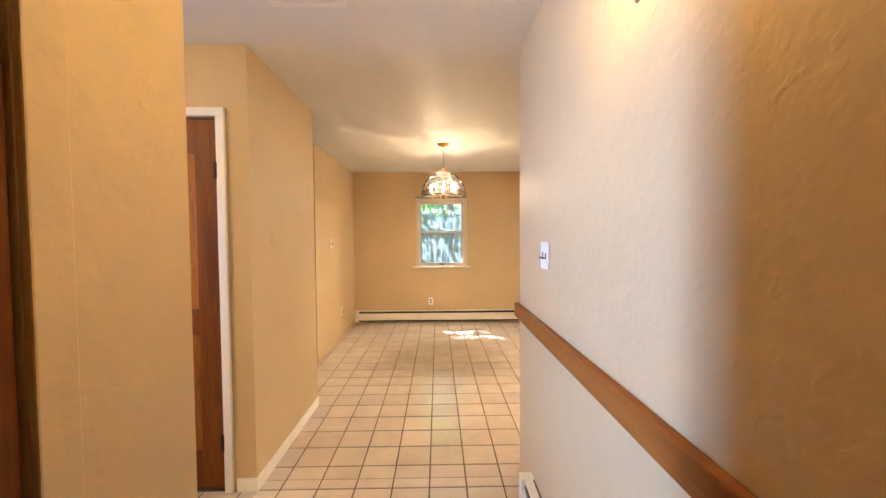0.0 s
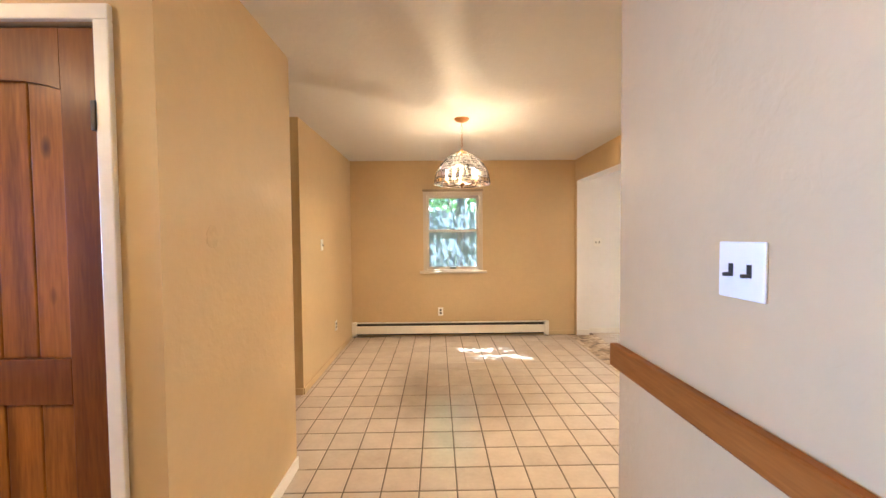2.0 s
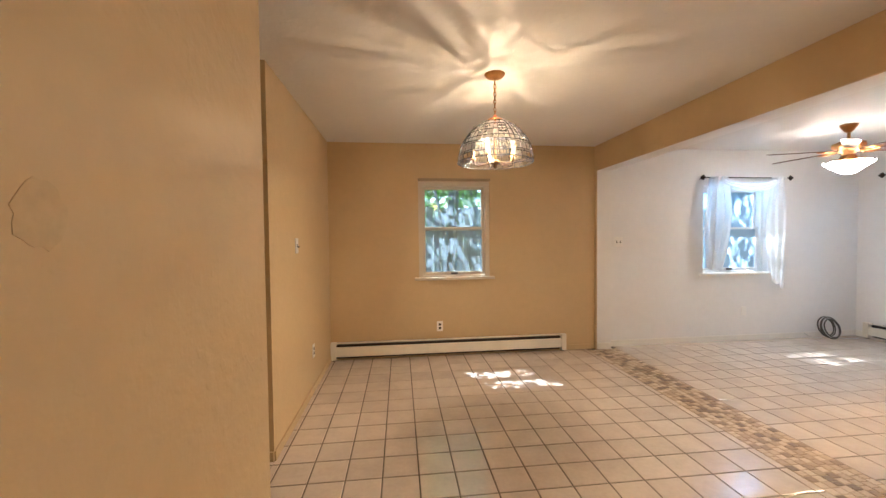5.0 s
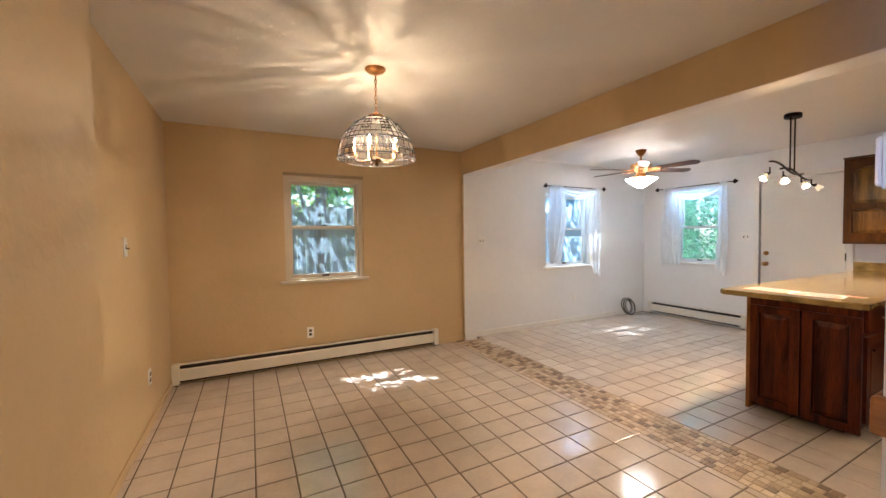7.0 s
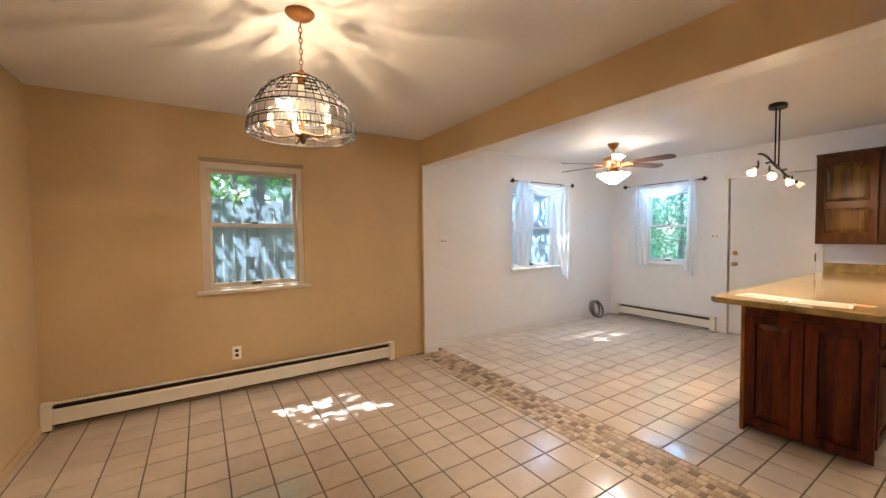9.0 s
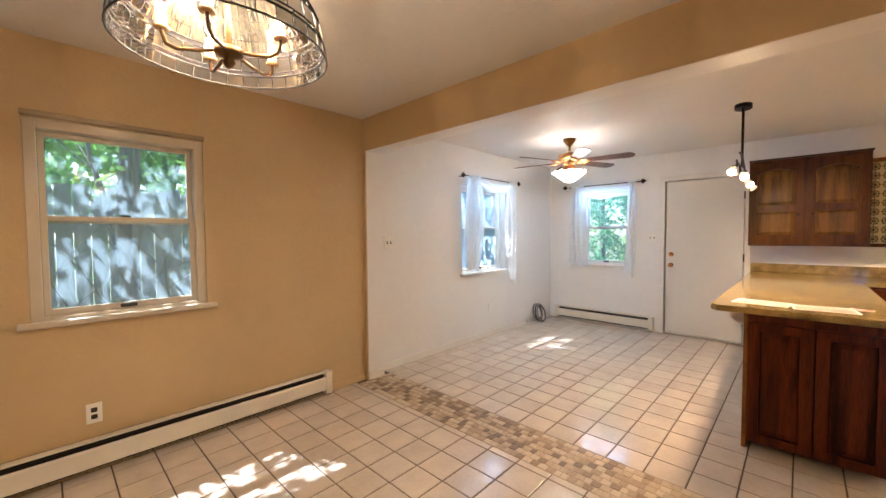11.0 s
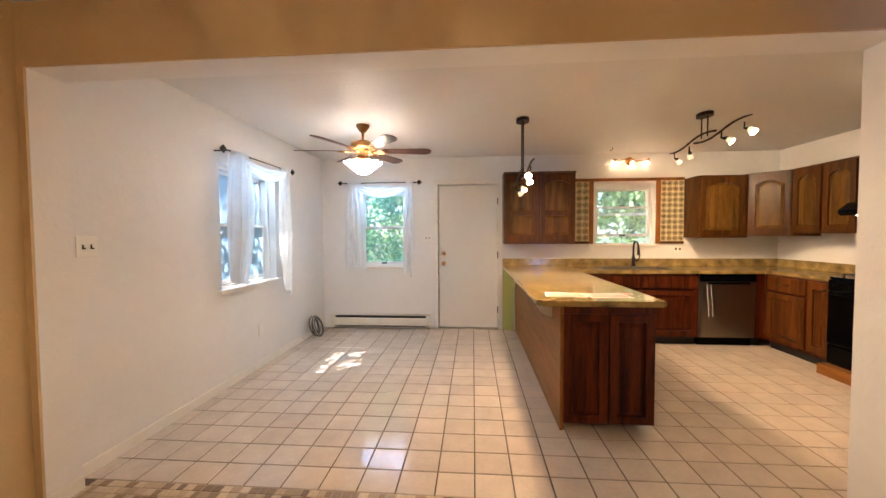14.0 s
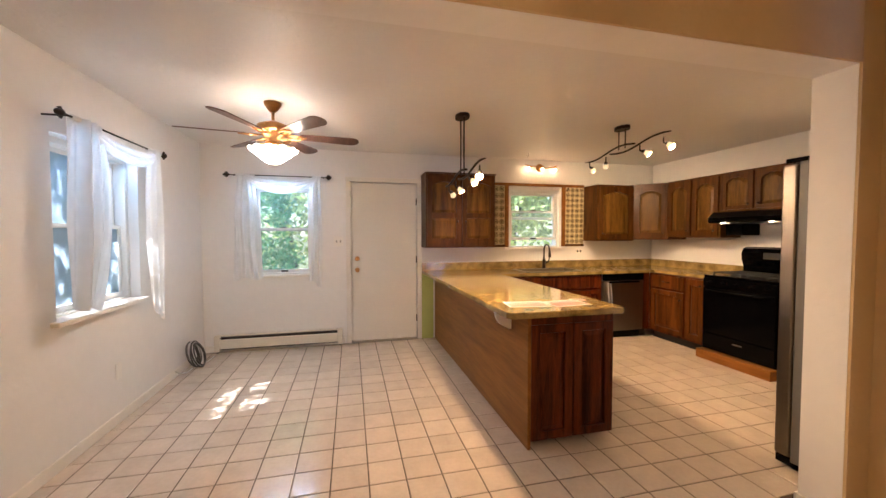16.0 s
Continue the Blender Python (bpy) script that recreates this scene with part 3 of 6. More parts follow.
for i in range(3):
    u = st + (pw - 2 * st) / 3 * i
    for z0, z1 in ((0.22, 0.86), (1.005, 1.885)):
        part("plank", boxbm(PX0 + u + 0.002, PX0 + u + (pw - 2 * st) / 3 - 0.002, fy + 0.014, fy + 0.03, z0, z1, bevel=0.004), PINE, pd, "orange knotty pine plank")
part("backing", boxbm(PX0 + st, PX1 - st, fy + 0.031, fy + 0.036, 0.2, 1.89), PINE_FRAME, pd)


def south_door_wall(a, d, z):
    return Vector((a, YD + d, z))


casing(south_door_wall, -1.625, -1.02, 2.035, 0.046, 0.02, pd, TRIM)
part("jamb", wall_bm("y", YD + 0.05, YD + 0.119, -1.624, -1.021, 0, 2.034, [(-1.6, -1.045, 0, 2.01)]), TRIM, pd)
b = bmesh.new()
add_lathe(b, [(0.0, 0), (0.03, 0), (0.03, -0.008), (0.012, -0.014), (0.011, -0.05), (0.0, -0.05)], 18, (PX0 + 0.055, fy, 0.94), "y")
add_tube(b, [(PX0 + 0.055, fy - 0.045, 0.94), (PX0 + 0.085, fy - 0.05, 0.935), (PX0 + 0.13, fy - 0.046, 0.945), (PX0 + 0.155, fy - 0.044, 0.94)], [0.011, 0.01, 0.009, 0.007], 10)
part("lever_handle", b, DARKMETAL, pd, "dark curved lever handle", True)
part("deadbolt", add_lathe(bmesh.new(), [(0, -0.014), (0.02, -0.012), (0.024, 0)], 18, (PX0 + 0.055, fy, 1.24), "y"), DARKMETAL, pd, "dark round deadbolt", True)
for z in (0.28, 1.75):
    part("hinge", boxbm(PX1 - 0.004, PX1 + 0.012, YD - 0.024, YD + 0.011, z - 0.045, z + 0.045, bevel=0.003), DARKMETAL, pd, "dark bronze hinge")

# brown door in the stub wall
sd = thing("door_3", (XS, 0.53, 0), "dark stained wooden hallway door, closed", "door", kind="structure")
part("door_leaf", boxbm(XS - 0.05, XS - 0.004, 0.124, 0.937, 0.012, 2.044, bevel=0.003), PINE_FRAME, sd)
part("door_panel", boxbm(XS - 0.006, XS + 0.004, 0.27, 0.79, 1.05, 1.85, bevel=0.004), PINE, sd)
b = boxbm(XS, XS + 0.012, 0.941, 0.995, 0, 2.10, bevel=0.003)
add_box(b, XS, XS + 0.012, 0.066, 0.119, 0, 2.10, 0.003), add_box(b, XS, XS + 0.012, 0.12, 0.94, 2.051, 2.10, 0.003)
part("casing", b, TAN, sd, "tan painted door casing")
add_knob(sd, (XS - 0.004, 0.2, 0.95), "x", 1, DARKMETAL)

# round patch of older paint beside the pine door
rnd = random.Random(12)
b = bmesh.new()
add_prism(b, [(0.038 * math.cos(i * math.tau / 24) * rnd.uniform(0.88, 1.1), 0.045 * math.sin(i * math.tau / 24) * rnd.uniform(0.88, 1.1)) for i in range(24)], lambda u, v, w: Vector((XL + w, 2.82 + u, 1.385 + v)), 0.0012)
tagged(part("wall_patch", b, mat("patched_tan_paint", (0.54, 0.40, 0.213), 0.55, var=0.08, scale=30, bump=0.3, bscale=60)), "faint round patch of older paint on the tan wall", "wall patch", kind="structure")

# chair rails
b = boxbm(XH - 0.03, XH, -1.19, YH + 0.012, 0.935, 1.012, bevel=0.006)
add_box(b, XH + 0.002, XH + 0.5, YH + 0.001, YH + 0.012, 0.935, 1.012, 0.005)
tagged(part("trim_chair_rail_1", b, RAILWOOD), "brown wooden chair rail on the hallway wall", "chair rail", kind="structure")
tagged(part("trim_chair_rail_2", boxbm(-5.4, -1.70, YD - 0.025, YD, 0.935, 1.012, bevel=0.005), RAILWOOD), "brown wooden chair rail beside the pine door", "chair rail", kind="structure")

# ---- plates and sockets ----
def plate(name, place, a, z, w, h, label, kind):
    t = thing(name, place(a, 0, z), label, kind)
    part("cover", rb(place, a - w / 2, a + w / 2, -0.007, 0, z - h / 2, z + h / 2, bevel=0.003), PLATE, t)
    return t


def toggles(t, place, a, z, offs):
    for o in offs:
        b = bmesh.new()
        rbox(b, place, a + o - 0.005, a + o + 0.005, -0.009, -0.006, z - 0.013, z + 0.013)
        rbox(b, place, a + o - 0.004, a + o + 0.004, -0.024, -0.008, z - 0.013, z - 0.005, 0.002)
        part("toggle", b, DARKP, t, "small dark toggle")


def sockets(t, place, a, z):
    for dz in (-0.02, 0.02):
        b = bmesh.new()
        rbox(b, place, a - 0.014, a + 0.014, -0.010, -0.006, z + dz - 0.013, z + dz + 0.013, 0.003)
        part("socket", b, DARKP, t, "dark socket face")


def hall(a, d, z):
    return Vector((XH - d * -1, a, z))


def west(a, d, z):
    return Vector((XW - d, a, z))


t = plate("light_switch", hall, 2.125, 1.306, 0.116, 0.116, "white double switch plate with dark toggles on the hall wall", "light switch")
toggles(t, hall, 2.125, 1.306, (-0.023, 0.023))
t = plate("light_switch", west, 5.252, 1.303, 0.07, 0.115, "white single switch plate on the tan dining wall", "light switch")
toggles(t, west, 5.252, 1.303, (0,))
t = plate("wall_outlet", west, 5.726, 0.36, 0.07, 0.115, "white wall outlet on the tan side wall", "outlet")
sockets(t, west, 5.726, 0.36)
t = plate("wall_outlet", north, 0.03, 0.34, 0.07, 0.115, "white wall outlet with dark sockets below the window", "outlet")
sockets(t, north, 0.03, 0.34)
t = plate("light_switch", northk, 2.23, 1.28, 0.116, 0.116, "white double switch plate with dark toggles on the white wall", "light switch")
toggles(t, northk, 2.23, 1.28, (-0.023, 0.023))
plate("wall_outlet", northk, 3.93, 0.38, 0.07, 0.115, "blank white wall plate low on the kitchen wall", "outlet")
t = plate("light_switch", east, 5.10, 1.29, 0.116, 0.116, "white double switch plate beside the back door", "light switch")
toggles(t, east, 5.10, 1.29, (-0.023, 0.023))
t = plate("wall_outlet", east, 1.72, 1.13, 0.116, 0.08, "white outlet plate above the kitchen counter", "outlet")
for o in (-0.025, 0.025):
    part("socket", rb(east, 1.72 + o - 0.012, 1.72 + o + 0.012, -0.010, -0.006, 1.115, 1.145, bevel=0.003), DARKP, t, "dark socket face")


th = thing("thermostat", (XH + 0.045, YH, 1.43), "white wall thermostat beside the corner of the dining wall", "thermostat")
part("base", boxbm(XH + 0.008, XH + 0.082, YH + 0.001, YH + 0.012, 1.43, 1.545, bevel=0.003), PLATE, th)
part("cover", boxbm(XH + 0.012, XH + 0.078, YH + 0.0125, YH + 0.024, 1.436, 1.539, bevel=0.006), PLATE, th)
part("display", boxbm(XH + 0.025, XH + 0.065, YH + 0.0245, YH + 0.026, 1.495, 1.525), FRIDGE_SIDE, th, "grey display window")

# ---- baseboard heaters ----
def heater(name, place, a0, a1, label, h=0.20):
    t = thing(name, place((a0 + a1) / 2, 0, 0), label, "heater")
    e = 0.06
    # plate and fins near-black, to stand for the shade behind the cover
    part("back_plate", rb(place, a0 + e, a1 - e, -0.012, -0.001, 0.02, h, bevel=0.002), SHADE_BLACK, t)
    part("top_hood", rb(place, a0 + e, a1 - e, -0.05, -0.001, h - 0.012, h, bevel=0.003), HEATER, t)
    b = bmesh.new()
    o = [(0.05, -0.062), (0.145, -0.062), (0.158, -0.055), (0.158, -0.052), (0.143, -0.058), (0.05, -0.058)]
    add_prism(b, o, lambda u, v, w: place(a0 + e + w, v, u), a1 - a0 - 2 * e)
    part("front_cover", b, HEATER, t, "cream enamel front cover")
    part("damper", rb(place, a0 + e, a1 - e, -0.048, -0.03, 0.165, 0.172), DARKMETAL, t, "dark damper strip")
    for p, q in ((a0, a0 + e), (a1 - e, a1)):
        part("end_cap", rb(place, p, q, -0.066, -0.001, 0.012, h + 0.004, bevel=0.005), HEATER, t)
        part("foot", rb(place, (p + q) / 2 - 0.01, (p + q) / 2 + 0.01, -0.05, -0.01, 0, 0.014), SHADE_BLACK, t)
    b = bmesh.new()
    for k in range(int((a1 - a0 - 2 * e) / 0.03)):
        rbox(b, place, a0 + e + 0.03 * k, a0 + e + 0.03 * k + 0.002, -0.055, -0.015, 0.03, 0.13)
    part("fins", b, SHADE_BLACK, t, "heating fins, near-black for the shade inside")
    return t


heater("baseboard_heater", north, XW + 0.005, 1.52, "long cream baseboard heater along the tan wall")
heater("baseboard_heater", east, 5.065, 6.50, "cream baseboard heater below the curtained window")
heater("baseboard_heater", hall, 0.9, 2.36, "cream baseboard heater along the hallway wall")

# ---- kitchen cabinets ----
def door_leaf(parent, place, u0, u1, v0, v1, panels, knob=None, frame_mat=None, panel_mat=None, name="door"):
    """A framed door with raised panels; panels: (low, high, rise) as shares of the height."""
    frame_mat, panel_mat = frame_mat or OAK_FRAME, panel_mat or OAK
    W, H, s, T = u1 - u0, v1 - v0, 0.055, 0.02
    s = min(s, W * 0.24)

    def at(u, v, w):
        return place(u0 + u, v0 + v, w)

    b = bmesh.new()

    def slab(p, q, lo, hi):
        add_prism(b, [(p, lo), (q, lo), (q, hi), (p, hi)], at, T)

    slab(0, s, 0, H), slab(W - s, W, 0, H)
    edges, lo = [], 0.0
    for a, c, rise in panels:
        slab(s, W - s, lo, a * H)
        top = c * H
        if rise:
            add_prism(b, [(s, top + 0.03), (s, top - rise), *arch(s, W - s, top - rise, rise)[1:-1], (W - s, top - rise), (W - s, top + 0.03)], at, T)
            lo = top + 0.03
        else:
            lo = top
    slab(s, W - s, lo, H)
    d = part(name, b, frame_mat, parent)
    for a, c, rise in panels:
        g = 0.006
        p0, p1, q0, q1 = s + g, W - s - g, a * H + g, c * H - g
        def ring(i):
            return [(p0 + i, q0 + i), (p1 - i, q0 + i), *[(u, v) for u, v in arch(p0 + i, p1 - i, q1 - rise - i, rise)][::-1]]
        pb = bmesh.new()
        loops = [[pb.verts.new(at(u, v, w)) for u, v in ring(i)] for i, w in ((0, 0.002), (0, 0.007), (min(0.03, (p1 - p0) * 0.2), 0.017))]
        for x, y in zip(loops, loops[1:]):
            for k in range(len(x)):
                pb.faces.new((x[k], x[(k + 1) % len(x)], y[(k + 1) % len(x)], y[k]))
        pb.faces.new(loops[0][::-1]), pb.faces.new(loops[-1])
        part("panel", pb, panel_mat, d, "raised wooden panel")
    if knob:
        u, v = knob
        p = at(u, v, T)
        q = at(u, v, T + 0.025)
        kb = add_tube(bmesh.new(), [p, p.lerp(q, 0.4), p.lerp(q, 0.6), q], [0.005, 0.005, 0.012, 0.009], 10)
        part("knob", kb, DARKMETAL, d, "small dark knob", True)
    return d


def face_e(x):     # a front that looks west, along y
    return lambda u, v, w: Vector((x - w, u, v))


def face_n(y):     # a front that looks north, along x
    return lambda u, v, w: Vector((u, y + w, v))


def face_w(x):
    return lambda u, v, w: Vector((x + w, u, v))


TWO = [(0.10, 0.40, 0.0), (0.47, 0.92, 0.05)]
ONE = [(0.09, 0.90, 0.055)]
FLAT = [(0.10, 0.90, 0.0)]


def wall_cab(x0, x1, y0, y1, z0, z1, label):
    c = thing("wall_cabinet", ((x0 + x1) / 2, (y0 + y1) / 2, z0), label, "cabinet", "kitchen wall cabinets")
    part("body", boxbm(x0, x1, y0, y1, z0, z1, bevel=0.003), OAK_FRAME, c)
    return c


c = wall_cab(5.265, XE, 3.15, 4.055, 1.21, 2.125, "dark oak wall cabinet with two doors beside the back door")
for u0, u1, kn in ((3.165, 3.59, 0.385), (3.615, 4.04, 0.04)):
    door_leaf(c, face_e(5.264), u0, u1, 1.235, 2.095, TWO, (kn, 0.30))
part("cornice", boxbm(5.25, XE, 3.14, 4.06, 2.126, 2.142, bevel=0.004), OAK_FRAME, c)
c = wall_cab(5.265, XE, 1.06, 1.65, 1.28, 2.06, "dark oak wall cabinet with one arched door")
door_leaf(c, face_e(5.264), 1.10, 1.62, 1.305, 2.035, ONE, (0.48, 0.08))
c = thing("wall_cabinet", (5.3, 0.75, 1.30), "oak diagonal corner wall cabinet with one arched door", "cabinet", "kitchen wall cabinets")
part("body", add_prism(bmesh.new(), [(4.965, 0.462), (XE - 0.001, 0.462), (XE - 0.001, 1.058), (5.266, 1.058), (4.965, 0.77)], lambda u, v, w: Vector((u, v, 1.30 + w)), 0.77), OAK_FRAME, c)
DIAG = Matrix.Translation((4.965, 0.7715, 0)) @ Matrix.Rotation(math.atan2(0.288, 0.301), 4, "Z")
door_leaf(c, lambda u, v, w: DIAG @ Vector((u, w, v)), 0.02, 0.396, 1.325, 2.045, ONE, (0.035, 0.06))
c = wall_cab(4.215, 4.963, YS, 0.77, 1.33, 2.075, "oak wall cabinet with two narrow arched doors")
door_leaf(c, face_n(0.771), 4.605, 4.945, 1.355, 2.05, ONE, (0.04, 0.06))
door_leaf(c, face_n(0.771), 4.235, 4.575, 1.355, 2.05, ONE, (0.04, 0.06))
c = wall_cab(3.45, 4.213, YS, 0.77, 1.625, 2.075, "short oak wall cabinet above the range hood")
door_leaf(c, face_n(0.771), 3.845, 4.195, 1.65, 2.05, ONE, (0.04, 0.05))
door_leaf(c, face_n(0.771), 3.47, 3.82, 1.65, 2.05, ONE, (0.31, 0.05))
c = wall_cab(2.85, 3.448, YS, 0.77, 1.33, 2.075, "oak wall cabinet beside the range hood")
door_leaf(c, face_n(0.771), 2.87, 3.43, 1.355, 2.05, ONE, (0.04, 0.06))
c = wall_cab(1.6, 2.32, 1.56, 2.30, 1.815, 2.075, "oak cabinet above the fridge")
door_leaf(c, face_w(2.321), 1.58, 1.92, 1.83, 2.06, FLAT)
door_leaf(c, face_w(2.321), 1.94, 2.28, 1.83, 2.06, FLAT)

# wooden surround of the sink window with patterned tile panels
sur = thing("window_surround", (XE, 2.4, 1.2), "oak boards and patterned tile panels framing the sink window", "window surround")
SX = XE - 0.022
part("top_board", boxbm(SX, XE - 0.001, 1.652, 3.148, 2.045, 2.085, bevel=0.003), OAK_PANEL, sur)
for y0, y1 in ((2.83, 2.885), (1.955, 2.012)):
    part("side_board", boxbm(SX, XE - 0.001, y0, y1, 1.2, 2.044, bevel=0.003), OAK_PANEL, sur)
part("bottom_board", boxbm(SX, XE - 0.001, 2.886, 3.148, 1.2, 1.235, bevel=0.003), OAK_FRAME, sur)
part("bottom_board", boxbm(SX, XE - 0.001, 1.652, 1.954, 1.2, 1.235, bevel=0.003), OAK_FRAME, sur)
TP = mat("cream_pattern_tile", (0.62, 0.52, 0.30), 0.4, var=0.08)
TPD = mat("brown_pattern_line", (0.10, 0.06, 0.02), 0.5, var=0.1)


def pattern_panel(y0, y1):
    p = part("tile_panel", boxbm(XE - 0.012, XE - 0.001, y0, y1, 1.237, 2.043), TP, sur, "cream panel with brown star pattern")
    b = bmesh.new()
    n = max(2, round((y1 - y0) / 0.082))
    s = (y1 - y0) / n
    m = round(0.806 / s)
    sz = 0.806 / m
    x = XE - 0.014
    for i in range(n):
        for k in range(m):
            cy, cz = y0 + (i + 0.5) * s, 1.237 + (k + 0.5) * sz
            ring = [(cy + 0.36 * s * math.cos(a * math.tau / 16), cz + 0.36 * sz * math.sin(a * math.tau / 16)) for a in range(17)]
            for (p0, q0), (p1, q1) in zip(ring, ring[1:]):
                add_strip(b, x, p0, q0, p1, q1, 0.007)
            for a in range(4):
                ca, sa = math.cos(a * math.pi / 4) * 0.46, math.sin(a * math.pi / 4) * 0.46
                add_strip(b, x, cy - ca * s, cz - sa * sz, cy + ca * s, cz + sa * sz, 0.007)
    part("pattern", b, TPD, p, "brown star pattern")


def add_strip(b, x, y0, z0, y1, z1, w):
    d = Vector((y1 - y0, z1 - z0))
    nrm = Vector((-d.y, d.x)).normalized() * w / 2
    b.faces.new([b.verts.new((x, y, z)) for y, z in ((y0 - nrm.x, z0 - nrm.y), (y1 - nrm.x, z1 - nrm.y), (y1 + nrm.x, z1 + nrm.y), (y0 + nrm.x, z0 + nrm.y))])


pattern_panel(2.889, 3.146)
pattern_panel(1.654, 1.952)


def base_cab(x0, x1, y0, y1, label, toe):
    c = thing("base_cabinet", ((x0 + x1) / 2, (y0 + y1) / 2, 0), label, "cabinet", "kitchen base cabinets")
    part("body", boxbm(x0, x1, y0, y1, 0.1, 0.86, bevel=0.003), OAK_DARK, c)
    # toe recess coloured near-black for its shade
    part("toe_kick", boxbm(*toe, 0.0, 0.1), SHADE_BLACK, c)
    return c


# east run under the sink
c = base_cab(4.95, XE, 1.80, 3.255, "dark oak sink base cabinet with two doors", (5.02, XE, 1.80, 3.255))
for u0, u1, kn in ((1.83, 2.50, 0.62), (2.53, 3.2, 0.05)):
    door_leaf(c, face_e(4.949), u0, u1, 0.13, 0.66, FLAT, (kn, 0.46), OAK_DARK, OAK_DARK)
part("false_drawer", boxbm(4.931, 4.949, 1.83, 3.2, 0.69, 0.84, bevel=0.004), OAK_DARK, c)
c = base_cab(4.95, XE, 1.061, 1.168, "narrow oak filler cabinet in the kitchen corner", (5.02, XE, 1.061, 1.168))
# south run
c = base_cab(4.12, 4.949, YS, 1.06, "oak base cabinet with a drawer beside the stove", (4.12, 4.949, YS, 0.99))
door_leaf(c, face_n(1.061), 4.40, 4.90, 0.13, 0.66, FLAT, (0.04, 0.44), OAK_RED, OAK_RED)
b = boxbm(4.40, 4.90, 1.061, 1.08, 0.69, 0.845, bevel=0.004)
dr = part("drawer", b, OAK_RED, c)
part("pull", add_tube(bmesh.new(), [(4.60, 1.079, 0.77), (4.605, 1.105, 0.77), (4.695, 1.105, 0.77), (4.70, 1.079, 0.77)], 0.005, 8), DARKMETAL, dr, "dark bar pull", True)
door_leaf(c, face_n(1.061), 4.14, 4.37, 0.13, 0.845, FLAT, (0.03, 0.65), OAK_RED, OAK_RED)
c = base_cab(2.85, 3.335, YS, 1.06, "oak base cabinet on the far side of the stove", (2.85, 3.335, YS, 0.99))
door_leaf(c, face_n(1.061), 2.87, 3.32, 0.13, 0.845, FLAT, (0.40, 0.65), OAK_RED, OAK_RED)

# dishwasher
d = thing("dishwasher", (5.2, 1.48, 0), "stainless and black dishwasher under the counter", "dishwasher")
part("body", boxbm(4.96, 5.55, 1.175, 1.785, 0.1, 0.858), FRIDGE_SIDE, d)
part("door", boxbm(4.93, 4.96, 1.178, 1.782, 0.11, 0.765, bevel=0.006), STEEL, d, "stainless dishwasher door")
part("control_panel", boxbm(4.925, 4.96, 1.178, 1.782, 0.768, 0.857, bevel=0.006), BLACK, d, "black control panel")
part("handle", boxbm(4.905, 4.93, 1.25, 1.71, 0.738, 0.763, bevel=0.008), BLACK, d, "black handle lip")
part("kick_plate", boxbm(5.0, 5.5, 1.178, 1.782, 0.0, 0.098), BLACK, d)
b = bmesh.new()
for y in (1.66, 1.705):
    add_tube(b, [(4.925, y + 0.018, 0.736), (4.92, y + 0.005, 0.55), (4.924, y - 0.01, 0.36)], 0.004, 6)
part("tape", b, PAPER, d, "pale strip of packing tape")

# peninsula
pen = thing("peninsula_cabinet", (4.1, 3.56, 0), "long oak peninsula with red-stained panelled end and plywood side", "cabinet", "kitchen base cabinets")
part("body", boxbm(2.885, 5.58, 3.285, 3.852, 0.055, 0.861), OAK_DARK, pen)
part("toe_kick", boxbm(2.98, 5.5, 3.36, 3.85, 0.0, 0.055), OAK_FRAME, pen)
part("back_panel", boxbm(2.866, 5.58, 3.853, 3.875, 0.0, 0.862, bevel=0.002), OAK_PANEL, pen, "plain orange plywood panel")
for u0, u1 in ((3.258, 3.548), (3.559, 3.85)):
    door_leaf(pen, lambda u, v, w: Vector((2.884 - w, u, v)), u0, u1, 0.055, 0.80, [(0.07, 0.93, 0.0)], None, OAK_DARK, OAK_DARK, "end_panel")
part("end_rail", boxbm(2.865, 2.884, 3.258, 3.85, 0.802, 0.861, bevel=0.002), OAK_DARK, pen)
for k in range(4):
    x0 = 2.98 + 0.48 * k
    fs = lambda u, v, w: Vector((u, 3.284 - w, v))
    door_leaf(pen, fs, x0, x0 + 0.46, 0.10, 0.66, FLAT, (0.05, 0.48), OAK_DARK, OAK_DARK)
    dr = part("drawer", boxbm(x0, x0 + 0.46, 3.262, 3.284, 0.69, 0.845, bevel=0.005), OAK_DARK, pen)
    kb = add_tube(bmesh.new(), [(x0 + 0.23, 3.262, 0.77), (x0 + 0.23, 3.245, 0.77), (x0 + 0.23, 3.235, 0.77)], [0.005, 0.012, 0.009], 10)
    part("knob", kb, NICKEL, dr, "small nickel knob", True)

# worktop: one L with the peninsula, sink cut out
ctr = thing("worktop", (4.2, 3.6, 0.862), "speckled tan and green stone-look worktop with backsplash", "worktop")
ZT0, ZT1 = 0.862, 0.900


def slab_poly(pts):
    b = bmesh.new()
    add_prism(b, pts, lambda u, v, w: Vector((u, v, ZT0 + w)), ZT1 - ZT0)
    es = [e for e in b.edges if abs(e.verts[0].co.z - e.verts[1].co.z) < 1e-6]
    bmesh.ops.bevel(b, geom=es, offset=0.006, segments=2, affect="EDGES")
    return b


part("peninsula_top", slab_poly([(2.79, 3.24), (2.81, 3.215), (4.915, 3.215), (XE - 0.001, 3.22), (XE - 0.001, 4.05), (2.83, 4.042), (2.79, 4.005)]), GRANITE, ctr)
SK = (5.03, 5.42, 2.05, 2.82)
b = bmesh.new()
for q in ((4.915, SK[0], 1.0205, 3.2195), (SK[1], XE - 0.001, 1.0205, 3.2195), (SK[0], SK[1], 1.0205, SK[2]), (SK[0], SK[1], SK[3], 3.2195)):
    add_box(b, *q, ZT0, ZT1)
part("sink_top", b, GRANITE, ctr)
